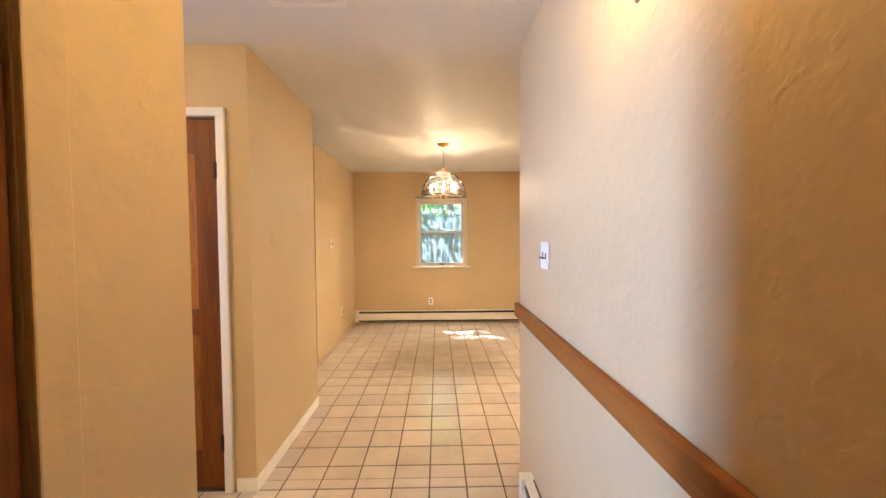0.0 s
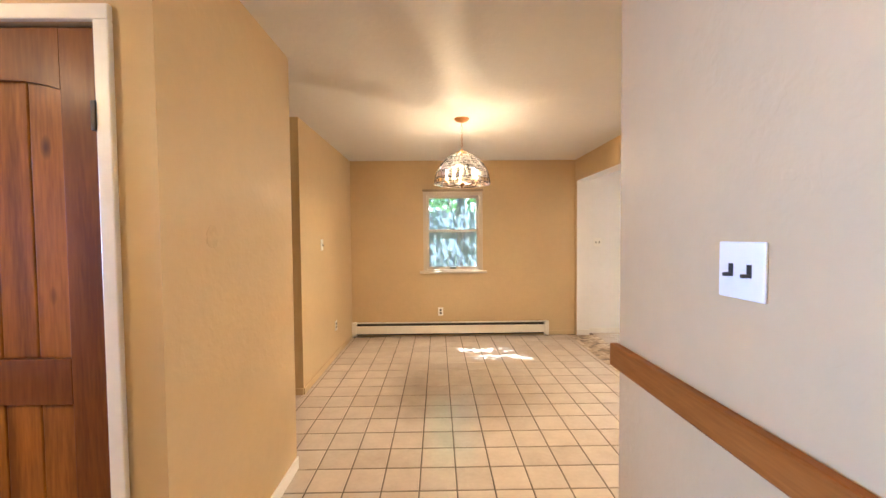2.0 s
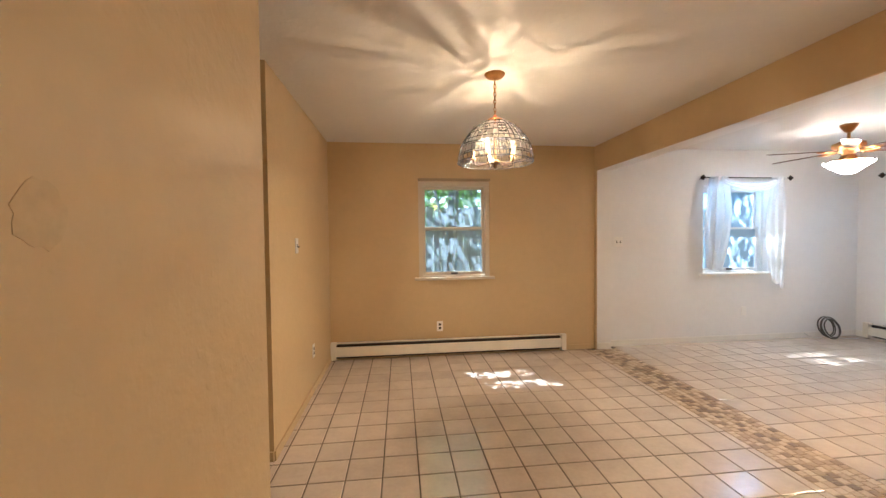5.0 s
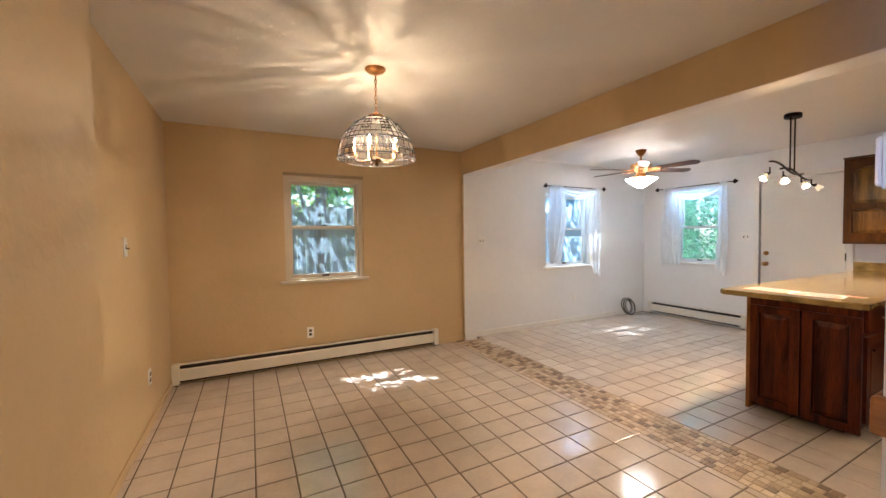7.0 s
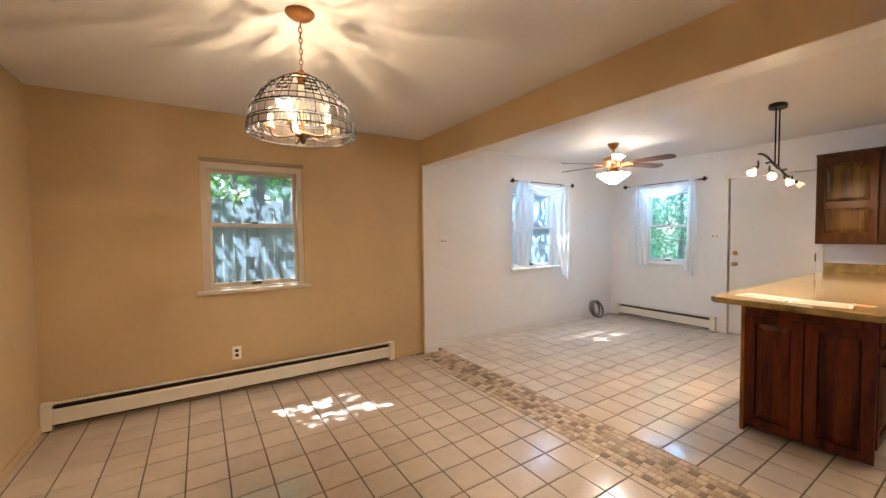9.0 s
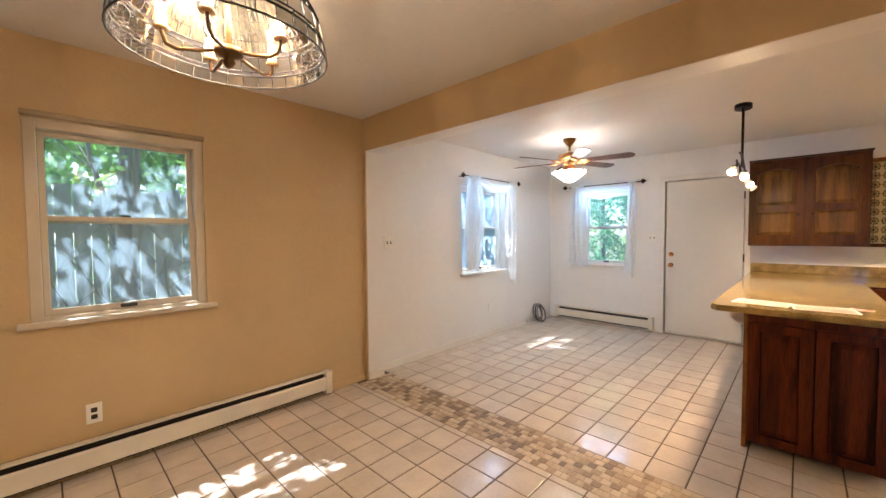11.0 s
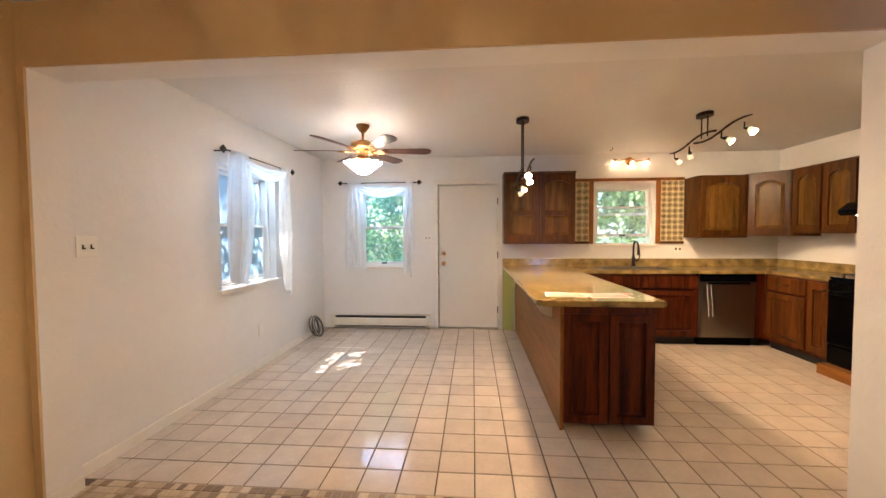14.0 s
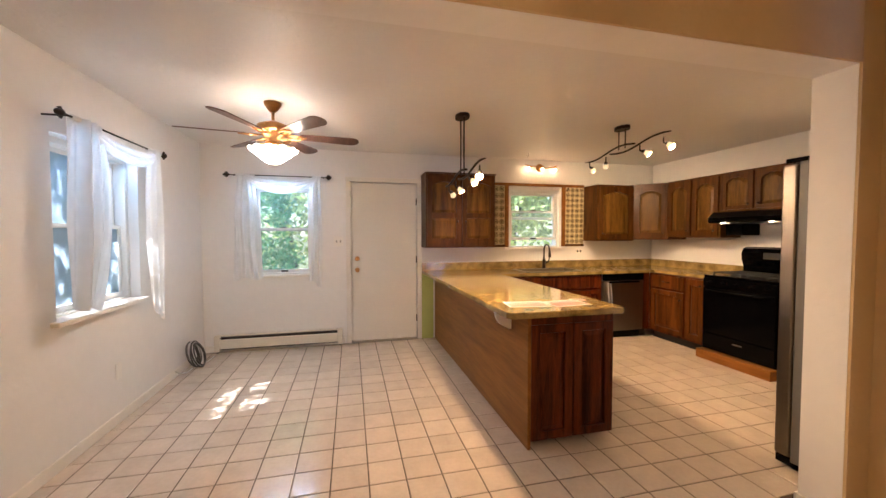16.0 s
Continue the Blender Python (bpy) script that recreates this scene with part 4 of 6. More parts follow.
part("corner_top", boxbm(4.115, XE - 0.001, YS + 0.001, 1.02, ZT0, ZT1, bevel=0.003), GRANITE, ctr)
part("far_top", boxbm(2.84, 3.34, YS + 0.001, 1.09, ZT0, ZT1, bevel=0.003), GRANITE, ctr)
part("backsplash", boxbm(XE - 0.022, XE - 0.002, YS + 0.002, 4.05, ZT1, 1.0, bevel=0.003), GRANITE, ctr)
part("backsplash", boxbm(4.115, XE - 0.023, YS + 0.002, YS + 0.022, ZT1, 1.0, bevel=0.003), GRANITE, ctr)

sk = thing("kitchen_sink", (5.22, 2.43, 0.86), "dark composite kitchen sink set in the worktop", "sink")
b = bmesh.new()
for q in ((SK[0], SK[0] + 0.012, SK[2], SK[3], 0.70, 0.905), (SK[1] - 0.012, SK[1], SK[2], SK[3], 0.70, 0.905), (SK[0], SK[1], SK[2], SK[2] + 0.012, 0.70, 0.905), (SK[0], SK[1], SK[3] - 0.012, SK[3], 0.70, 0.905), (SK[0], SK[1], SK[2], SK[3], 0.69, 0.70)):
    add_box(b, *q)
part("basin", b, mat("dark_sink", (0.10, 0.08, 0.05), 0.35), sk)
b = bmesh.new()
for q in ((SK[0] - 0.015, SK[0], SK[2] - 0.015, SK[3] + 0.015), (SK[1], SK[1] + 0.015, SK[2] - 0.015, SK[3] + 0.015), (SK[0], SK[1], SK[2] - 0.015, SK[2]), (SK[0], SK[1], SK[3], SK[3] + 0.015)):
    add_box(b, *q, 0.9005, 0.907)
part("rim", b, mat("sink_rim", (0.12, 0.10, 0.06), 0.3), sk)

fc = thing("faucet", (5.49, 2.33, 0.9), "dark bronze pull-down kitchen faucet", "faucet")
part("base", add_lathe(bmesh.new(), [(0, 0), (0.03, 0), (0.03, 0.015), (0.022, 0.03), (0.022, 0.12), (0.016, 0.14), (0, 0.14)], 20, (5.49, 2.33, 0.9)), DARKMETAL, fc, "", True)
pts = [(5.49, 2.33, 1.03), (5.49, 2.33, 1.15)] + [(5.49 - 0.075 * (1 - math.cos(a)), 2.33, 1.15 + 0.085 * math.sin(a)) for a in [i * math.pi / 10 for i in range(1, 11)]]
part("spout", add_tube(bmesh.new(), pts, 0.012, 12), DARKMETAL, fc, "", True)
part("spray_head", add_tube(bmesh.new(), [(5.34, 2.33, 1.15), (5.335, 2.33, 1.10), (5.332, 2.33, 1.06)], [0.014, 0.018, 0.02], 14), DARKMETAL, fc, "", True)
part("lever", add_tube(bmesh.new(), [(5.49, 2.31, 0.98), (5.49, 2.27, 0.985), (5.485, 2.255, 1.02), (5.48, 2.25, 1.06)], [0.012, 0.01, 0.007, 0.006], 10), DARKMETAL, fc, "", True)

# corbel under the overhang, papers on the worktop
cb = bmesh.new()
o = [(0.0, 0.0), (0.115, 0.0), (0.115, -0.02)] + [(0.02 + 0.095 * math.cos(a), -0.02 - 0.11 * math.sin(a)) for a in [i * math.pi / 16 for i in range(1, 8)]] + [(0.02, -0.14), (0.0, -0.14)]
add_prism(cb, o, lambda u, v, w: Vector((3.12 + w, 3.8755 + u, 0.861 + v)), 0.035)
tagged(part("counter_bracket", cb, TRIM), "white rounded bracket under the worktop overhang", "bracket")


def flyer(x, y, rz, w, h, label):
    t = thing("paper_flyer", (x, y, 0.9005), label, "paper", "papers on the worktop")
    m = pose(x, y, 0.901, 0, 0, rz)
    def q(name, x0, x1, y0, y1, z, material, lab=""):
        b = bmesh.new()
        add_box(b, x0, x1, y0, y1, z, z + 0.0006)
        bmesh.ops.transform(b, matrix=m, verts=b.verts)
        part(name, b, material, t, lab)
    q("sheet", -w / 2, w / 2, -h / 2, h / 2, 0, PAPER)
    q("picture", -w * 0.45, w * 0.45, -h * 0.08, h * 0.45, 0.0008, PINK, "reddish printed picture")
    for k in range(3):
        q("text_line", -w * 0.4, w * 0.35, -h * (0.16 + 0.1 * k), -h * (0.12 + 0.1 * k), 0.0008, mat("grey_print", (0.3, 0.28, 0.3), 0.6))


flyer(3.05, 3.80, 82, 0.28, 0.2, "white printed flyer lying on the worktop")
flyer(3.02, 3.52, 96, 0.28, 0.2, "white flyer with reddish picture on the worktop")
flyer(3.12, 3.36, 80, 0.10, 0.07, "small white card lying on the worktop")

# ---- stove, hood, fridge ----
sv = thing("stove", (3.725, 0.8, 0), "black gas stove with cast iron grates", "stove")
X0, X1, YF = 3.345, 4.108, 1.10
part("body", boxbm(X0, X1, YS + 0.03, YF, 0.10, 0.905, bevel=0.004), BLACK, sv)
part("oven_door", boxbm(X0 + 0.01, X1 - 0.01, YF, YF + 0.028, 0.30, 0.79, bevel=0.006), BLACK, sv, "glossy black oven door")
part("drawer", boxbm(X0 + 0.01, X1 - 0.01, YF, YF + 0.024, 0.115, 0.285, bevel=0.006), BLACK, sv)
part("handle", add_tube(bmesh.new(), [(X0 + 0.06, YF + 0.02, 0.765), (X0 + 0.07, YF + 0.06, 0.765), (X1 - 0.07, YF + 0.06, 0.765), (X1 - 0.06, YF + 0.02, 0.765)], 0.011, 10), BLACK, sv, "black bar handle", True)
part("badge", boxbm(3.66, 3.76, YF + 0.024, YF + 0.027, 0.225, 0.235), STEEL, sv, "small bright trim strip")
part("control_panel", boxbm(X0, X1, YF - 0.03, YF + 0.02, 0.80, 0.90, bevel=0.006), BLACK, sv)
for k in range(5):
    x = X0 + 0.09 + k * (X1 - X0 - 0.18) / 4
    kb = add_lathe(bmesh.new(), [(0.024, 0), (0.024, 0.006), (0.018, 0.01), (0.016, 0.03), (0, 0.032)], 16, (x, YF + 0.02, 0.85), "y")
    part("knob", kb, BLACK, sv, "round stove knob", True)
part("cooktop", boxbm(X0 - 0.002, X1 + 0.002, YS + 0.05, YF + 0.01, 0.906, 0.925, bevel=0.006), BLACK, sv)
b = bmesh.new()
o = [(0.0, 0.925), (0.09, 0.925), (0.095, 1.02), (0.12, 1.08), (0.125, 1.16), (0.10, 1.21), (0.05, 1.23), (0.0, 1.22)]
add_prism(b, o, lambda u, v, w: Vector((X0 + 0.01 + w, YS + 0.012 + u, v)), X1 - X0 - 0.02)
part("backguard", b, BLACK, sv, "rounded black backguard")
part("clock_panel", boxbm(3.6, 3.86, YS + 0.134, YS + 0.14, 1.10, 1.17), SHADE_BLACK, sv)
for gx in (X0 + 0.20, X1 - 0.20):
    g = bmesh.new()
    for k in range(3):
        add_box(g, gx - 0.16, gx + 0.16, 0.62 + 0.2 * k - 0.006, 0.62 + 0.2 * k + 0.006, 0.945, 0.957, 0.003)
    for k in range(4):
        xx = gx - 0.15 + 0.1 * k
        add_box(g, xx - 0.006, xx + 0.006, 0.60, 1.04, 0.945, 0.957, 0.003)
    for xx in (gx - 0.15, gx + 0.15):
        for yy in (0.61, 1.03):
            add_box(g, xx - 0.008, xx + 0.008, yy - 0.008, yy + 0.008, 0.925, 0.946)
    part("grate", g, IRON, sv, "cast iron grate")
    for yy in (0.72, 0.92):
        part("burner", add_lathe(bmesh.new(), [(0, 0.94), (0.03, 0.94), (0.042, 0.932), (0.045, 0.925)], 18, (gx, yy, 0)), IRON, sv, "", True)
pf = thing("stove_platform", (3.72, 0.8, 0), "low brown wooden platform under the stove", "platform")
part("board", boxbm(3.34, 4.118, YS, 1.19, 0.0, 0.098, bevel=0.004), OAK_PANEL, pf)

hd = thing("range_hood", (3.83, 0.7, 1.5), "black range hood with lit lamps over the stove", "range hood")
b = bmesh.new()
o = [(0.0, 1.50), (0.48, 1.50), (0.50, 1.52), (0.50, 1.555), (0.42, 1.622), (0.0, 1.622)]
add_prism(b, o, lambda u, v, w: Vector((3.452 + w, YS + 0.001 + u, v)), 0.76)
part("canopy", b, BLACK, hd)
part("filter", boxbm(3.5, 4.16, YS + 0.05, YS + 0.40, 1.494, 1.499), STEEL, hd)
for x in (3.58, 4.08):
    part("hood_lamp", boxbm(x - 0.016, x + 0.016, YS + 0.42, YS + 0.45, 1.492, 1.499, bevel=0.003), HOODLIGHT, hd, "lit hood lamp")
part("switch_box", boxbm(4.0, 4.2, YS + 0.002, YS + 0.25, 1.36, 1.49, bevel=0.006), BLACK, hd, "black box below the hood")

fr = thing("fridge", (2.0, 2.03, 0), "stainless fridge with grey side standing in an alcove", "fridge")
part("body", boxbm(1.62, 2.325, 1.58, 2.475, 0.04, 1.785, bevel=0.006), FRIDGE_SIDE, fr, "grey painted fridge body")
part("base_grille", boxbm(2.2, 2.33, 1.6, 2.455, 0.0, 0.038), BLACK, fr)
part("left_door", boxbm(2.332, 2.412, 2.035, 2.475, 0.06, 1.775, bevel=0.012), STEEL, fr, "brushed stainless door")
part("right_door", boxbm(2.332, 2.412, 1.58, 2.028, 0.06, 1.775, bevel=0.012), STEEL, fr, "brushed stainless door")
for y in (1.98, 2.08):
    part("handle", add_tube(bmesh.new(), [(2.412, y, 0.6), (2.45, y, 0.62), (2.45, y, 1.5), (2.412, y, 1.52)], 0.011, 10), STEEL, fr, "", True)
part("hinge_cover", boxbm(2.27, 2.40, 2.38, 2.47, 1.786, 1.812, bevel=0.006), BLACK, fr, "black hinge cover")
part("hinge_foot", boxbm(2.3, 2.405, 2.40, 2.47, 0.012, 0.058, bevel=0.004), BLACK, fr)

# ---- lamps ----
ch = thing("chandelier", (0.22, 4.735, ZC), "leaded glass dome chandelier with five lit candle bulbs", "chandelier")
CX, CY = LAMP_XY


def P(r, a, z):
    return Vector((CX + r * math.cos(a), CY + r * math.sin(a), z))


part("canopy", add_lathe(bmesh.new(), [(0, -0.035), (0.012, -0.035), (0.05, -0.022), (0.066, -0.006), (0.068, -0.001), (0, -0.001)], 28, (CX, CY, ZC)), BRASS, ch, "round brass ceiling canopy", True)
zl = 2.378
k = 0
while zl > 2.145:
    b = bmesh.new()
    for i in range(12):
        a, a2 = i * math.tau / 12, (i + 1) * math.tau / 12
        f = (lambda q: Vector((CX + 0.008 * math.cos(q), CY, zl - 0.016 + 0.016 * math.sin(q)))) if k % 2 else (lambda q: Vector((CX, CY + 0.008 * math.cos(q), zl - 0.016 + 0.016 * math.sin(q))))
        add_tube(b, [f(a), f(a2)], 0.0022, 6)
    part("chain_link", b, BRASS, ch, "", True)
    zl -= 0.025
    k += 1
part("finial_cap", add_lathe(bmesh.new(), [(0, 2.15), (0.012, 2.148), (0.015, 2.13), (0.05, 2.122), (0.055, 2.112), (0, 2.112)], 24, (CX, CY, 0)), BRASS, ch, "", True)
part("stem", add_tube(bmesh.new(), [(CX, CY, 2.115), (CX, CY, 1.83)], 0.006, 10), BRASS, ch, "", True)
# dome profile: radius at each height
PROF = [(0.052, 2.110), (0.095, 2.094), (0.140, 2.062), (0.180, 2.018), (0.212, 1.975), (0.227, 1.946), (0.2315, 1.933), (0.240, 1.890), (0.2425, 1.877), (0.247, 1.842)]
NR = [20, 20, 40, 40, 40, 22, 28, 22, 34]
COLS = [c % 5 for c in (0, 2, 3, 1, 4, 0, 3, 2, 0, 4, 1, 3, 0, 2, 4, 3, 0, 1, 2, 0, 4, 3, 0, 2, 1, 0, 4, 3, 2, 0, 3, 1, 0, 4, 2, 3, 0, 1, 4, 0)]
lead = bmesh.new()
rnd = random.Random(7)
for ri in range(len(PROF) - 1):
    (r0, z0), (r1, z1) = PROF[ri], PROF[ri + 1]
    n = NR[ri]
    off = 0.5 * (ri % 2) if ri >= 5 else 0.0
    clear = ri >= 5
    for j in range(n):
        a0, a1 = (j + off) * math.tau / n, (j + 1 + off) * math.tau / n
        g = 0.006 / max(r1, 0.1) * 0.25
        b = bmesh.new()
        vs = []
        sub = 3 if n < 20 else 2
        top = [P(r0, a0 + g + (a1 - a0 - 2 * g) * s / sub, z0 - 0.0006) for s in range(sub + 1)]
        bot = [P(r1, a0 + g + (a1 - a0 - 2 * g) * s / sub, z1 + 0.0006) for s in range(sub + 1)]
        tv, bv = [b.verts.new(p) for p in top], [b.verts.new(p) for p in bot]
        for s in range(sub):
            b.faces.new((tv[s], bv[s], bv[s + 1], tv[s + 1]))
        part("glass_pane", b, LAVENDER_PANE if ri in (5, 7) else CLEAR_PANE if clear else SHADES[(5, 6)[j % 2] if ri < 2 else (1, 2, 4, 2)[j % 4] if ri == 4 else COLS[(j * 40 // n) % 40]], ch)
        add_tube(lead, [P(r0 + 0.0005, a0, z0), P((r0 + r1) / 2 + 0.002, a0, (z0 + z1) / 2), P(r1 + 0.0005, a0, z1)], 0.0017, 4, False)
        if ri in (2, 3) and j % 4 in (1, 2):
            am, rm, zm = (a0 + a1) / 2, (r0 + r1) / 2 + 0.002, (z0 + z1) / 2
            for q in range(5):
                w = q * math.tau / 5 + rnd.random()
                add_tube(lead, [P(rm, am, zm), P(rm - 0.016 * math.sin(w) * 0.6, am + 0.10 * math.cos(w), zm + 0.024 * math.sin(w))], 0.0019, 4, False)
    ring = [P(r1 + 0.0005, i * math.tau / 48, z1) for i in range(49)]
    add_tube(lead, ring, 0.0028 if ri in (8, 4, 7) else 0.0018, 5, False)
part("came", lead, LEAD, ch, "dark lead lines between the panes")
part("hub", add_lathe(bmesh.new(), [(0, 1.80), (0.008, 1.803), (0.016, 1.815), (0.012, 1.825), (0.034, 1.835), (0.036, 1.85), (0.012, 1.86), (0, 1.86)], 24, (CX, CY, 0)), BRONZE, ch, "", True)
for i in range(5):
    a = i * math.tau / 5 + 0.35
    part("arm", add_tube(bmesh.new(), [P(0.03, a, 1.842), P(0.07, a, 1.832), P(0.115, a, 1.826), P(0.135, a, 1.834), P(0.143, a, 1.86), P(0.143, a, 1.868)], 0.005, 8), BRONZE, ch, "", True)
    c = P(0.143, a, 0)
    part("candle", add_lathe(bmesh.new(), [(0, 1.866), (0.017, 1.866), (0.018, 1.872), (0.012, 1.876), (0.012, 1.925), (0, 1.925)], 14, (c.x, c.y, 0)), CANDLE, ch, "amber candle sleeve", True)
    bu = part("bulb", add_lathe(bmesh.new(), [(0, 1.926), (0.008, 1.928), (0.016, 1.945), (0.0165, 1.957), (0.011, 1.978), (0.003, 1.995), (0, 1.996)], 12, (c.x, c.y, 0)), BULB_GLASS, ch, "clear lit flame bulb", True)
    pl = new("filament_light", bpy.data.lights.new("filament_light", "POINT"))
    pl.data.energy, pl.data.color, pl.data.shadow_soft_size = 5.0, BULB_WARM, 0.004
    pl.location = (c.x, c.y, 1.957)
    part("filament", add_tube(bmesh.new(), [(c.x, c.y, 1.944), (c.x, c.y, 1.966)], 0.0016, 6), BULB, bu, "glowing filament")

# ceiling fan with six blades
fan = thing("ceiling_fan", (3.966, 5.54, ZC), "brass ceiling fan with six dark wooden blades and lit glass bowl", "ceiling fan")
FX, FY = 3.966, 5.54
part("canopy", add_lathe(bmesh.new(), [(0, -0.075), (0.02, -0.075), (0.035, -0.06), (0.062, -0.02), (0.066, -0.001), (0, -0.001)], 28, (FX, FY, ZC)), BRASS, fan, "", True)
part("downrod", add_tube(bmesh.new(), [(FX, FY, ZC - 0.07), (FX, FY, 2.26)], 0.012, 12), BRASS, fan, "", True)
part("motor", add_lathe(bmesh.new(), [(0, 2.275), (0.03, 2.272), (0.07, 2.255), (0.118, 2.235), (0.125, 2.21), (0.118, 2.19), (0.09, 2.175), (0.075, 2.15), (0.05, 2.135), (0.05, 2.11), (0, 2.11)], 36, (FX, FY, 0)), BRASS, fan, "antique brass motor housing", True)
for i in range(6):
    a = radians(38 + 60 * i)
    m = Matrix.Translation((FX, FY, 2.165)) @ Matrix.Rotation(a, 4, "Z") @ Matrix.Rotation(radians(-12), 4, "X")
    o = [(0.20, -0.045), (0.60, -0.066)] + [(0.60 + 0.07 * math.sin(t), -0.066 * math.cos(t)) for t in [j * math.pi / 10 for j in range(1, 10)]] + [(0.60, 0.066), (0.20, 0.045)]
    b = add_prism(bmesh.new(), o, lambda u, v, w: m @ Vector((u, v, w - 0.003)), 0.006)
    bl = part("blade", b, WALNUT, fan, "dark wooden blade")
    b = bmesh.new()
    for s in (-1, 1):
        add_tube(b, [m @ Vector((0.09, 0, -0.006)), m @ Vector((0.14, s * 0.035, -0.01)), m @ Vector((0.20, s * 0.03, -0.009)), m @ Vector((0.24, 0, -0.008))], 0.007, 8)
    add_tube(b, [m @ Vector((0.08, 0, -0.004)), m @ Vector((0.25, 0, -0.008))], 0.006, 8)
    part("blade_iron", b, BRASS, bl, "ornate brass blade bracket", True)
part("light_fitter", add_lathe(bmesh.new(), [(0, 2.112), (0.05, 2.112), (0.064, 2.10), (0.058, 2.08), (0.075, 2.072), (0.142, 2.064), (0.146, 2.058), (0, 2.058)], 30, (FX, FY, 0)), BRASS, fan, "", True)
b = bmesh.new()
for v in range(11):
    e = v / 10
    r0 = 0.182 * (0.10 + 0.62 * e ** 0.7 + 0.28 * e * e) if v else 0.0
    for k in range(72):
        g = math.cos(k * math.tau / 72 * 12)
        rr = r0 * (1 + 0.035 * e * g)
        b.verts.new((FX + rr * math.cos(k * math.tau / 72), FY + rr * math.sin(k * math.tau / 72), 1.934 + 0.112 * e ** 1.25 + 0.010 * g * e ** 4))
b.verts.ensure_lookup_table()
for v in range(10):
    for k in range(72):
        j = (k + 1) % 72
        b.faces.new([b.verts[v * 72 + k], b.verts[v * 72 + j], b.verts[v * 72 + 72 + j], b.verts[v * 72 + 72 + k]])
bmesh.ops.remove_doubles(b, verts=b.verts, dist=0.0004)
part("glass_bowl", b, FANBOWL, fan, "lit frosted glass bowl with fluted scalloped rim", True)
for k in range(4):
    a = math.tau * k / 4 + 0.5
    ca, sa = math.cos(a), math.sin(a)
    so = part("lamp_socket", add_tube(bmesh.new(), [(FX + 0.05 * ca, FY + 0.05 * sa, 2.075), (FX + 0.09 * ca, FY + 0.09 * sa, 2.082), (FX + 0.115 * ca, FY + 0.115 * sa, 2.066), (FX + 0.12 * ca, FY + 0.12 * sa, 2.034)], [0.008, 0.008, 0.013, 0.015], 10), BRASS, fan, "curved brass lamp holder", True)
    part("bulb", add_lathe(bmesh.new(), [(0, -0.04), (0.012, -0.036), (0.019, -0.022), (0.016, -0.006), (0.01, 0.0), (0, 0.0)], 14, (FX + 0.121 * ca, FY + 0.121 * sa, 2.036)), FANBULB, so, "lit frosted bulb", True)


def wavy_light(name, c, ang, zbar, half, lamps, label, tilt, mouth):
    """A bar of two crossing waves hung from an oval canopy by two rods, with four small lit shades."""
    t = thing(name, (c[0], c[1], ZC), label, "pendant light")
    d = Vector((math.cos(ang), math.sin(ang), 0))
    nrm = Vector((-d.y, d.x, 0))
    o = Vector((c[0], c[1], 0))
    part("canopy", add_prism(bmesh.new(), [(0.085 * math.cos(i * math.tau / 28), 0.06 * math.sin(i * math.tau / 28)) for i in range(28)], lambda u, v, w: o + d * u + nrm * v + Vector((0, 0, ZC - 0.032 + w)), 0.031), DARKMETAL, t, "oval dark canopy")
    for s in (-0.045, 0.045):
        part("rod", add_tube(bmesh.new(), [o + d * s + Vector((0, 0, ZC - 0.03)), o + d * s + Vector((0, 0, zbar))], 0.006, 8), DARKMETAL, t, "", True)
    for ph, lo, hi in ((1, -0.35, 1.0), (-1, -1.0, 0.35)):
        pts = []
        for i in range(17):
            u = lo + (hi - lo) * i / 16
            pts.append(o + d * u * half + nrm * 0.02 * ph + Vector((0, 0, zbar + ph * 0.028 * math.cos(u * 4.2) + tilt * u)))
        part("wave_bar", add_tube(bmesh.new(), pts, [0.009] * 15 + [0.007, 0.005] if ph > 0 else [0.005, 0.007] + [0.009] * 15, 8), DARKMETAL, t, "curved dark metal bar", True)
    for u, dx, dy in lamps:
        p = o + d * u * half + Vector((0, 0, zbar + tilt * u - 0.02))
        q = p + Vector((0, 0, -0.05))
        h = part("lamp_head", add_tube(bmesh.new(), [p, q, q + Vector((dx, dy, -0.02)) * 0.6], [0.006, 0.008, 0.02], 10), DARKMETAL, t, "", True)
        way = Vector((dx, dy, -0.06)).normalized()
        s0 = q + Vector((dx, dy, -0.02)) * 0.5
        part("lamp_shade", add_tube(bmesh.new(), [s0, s0 + way * 0.010, s0 + way * 0.03, s0 + way * 0.05, s0 + way * 0.056], [0.011, 0.017, 0.024, 0.029, 0.028], 16, False), SPOTGLASS, t, "small lit glass shade", True)
        part("bulb_face", add_tube(bmesh.new(), [s0 + way * 0.036, s0 + way * 0.044], [0.020, 0.014], 14), mouth, t, "glowing bulb in the shade", True)
    return t


wavy_light("pendant_light", (3.90, 3.997), 0.02, 1.90, 0.50, [(-0.86, -0.05, 0.02), (-0.35, -0.05, -0.03), (0.40, -0.03, -0.04), (0.85, 0.03, -0.05)], "dark wavy pendant with four lit glass shades over the peninsula", -0.03, PENDMOUTH)
wavy_light("track_light", (3.89, 2.385), 0.0, 2.20, 0.56, [(-0.9, -0.06, -0.02), (-0.42, -0.05, -0.05), (0.42, 0.05, -0.04), (0.9, 0.02, -0.06)], "dark wavy ceiling track light with four lit shades", -0.015, SPOTMOUTH)

van = thing("vanity_light", (XE, 2.345, 2.3), "bronze wall light with three lit bulbs above the sink window", "wall light")
part("backplate", add_lathe(bmesh.new(), [(0, -0.03), (0.03, -0.03), (0.05, -0.015), (0.055, 0)], 24, (XE - 0.001, 2.36, 2.31), "x"), BRASS, van, "", True)
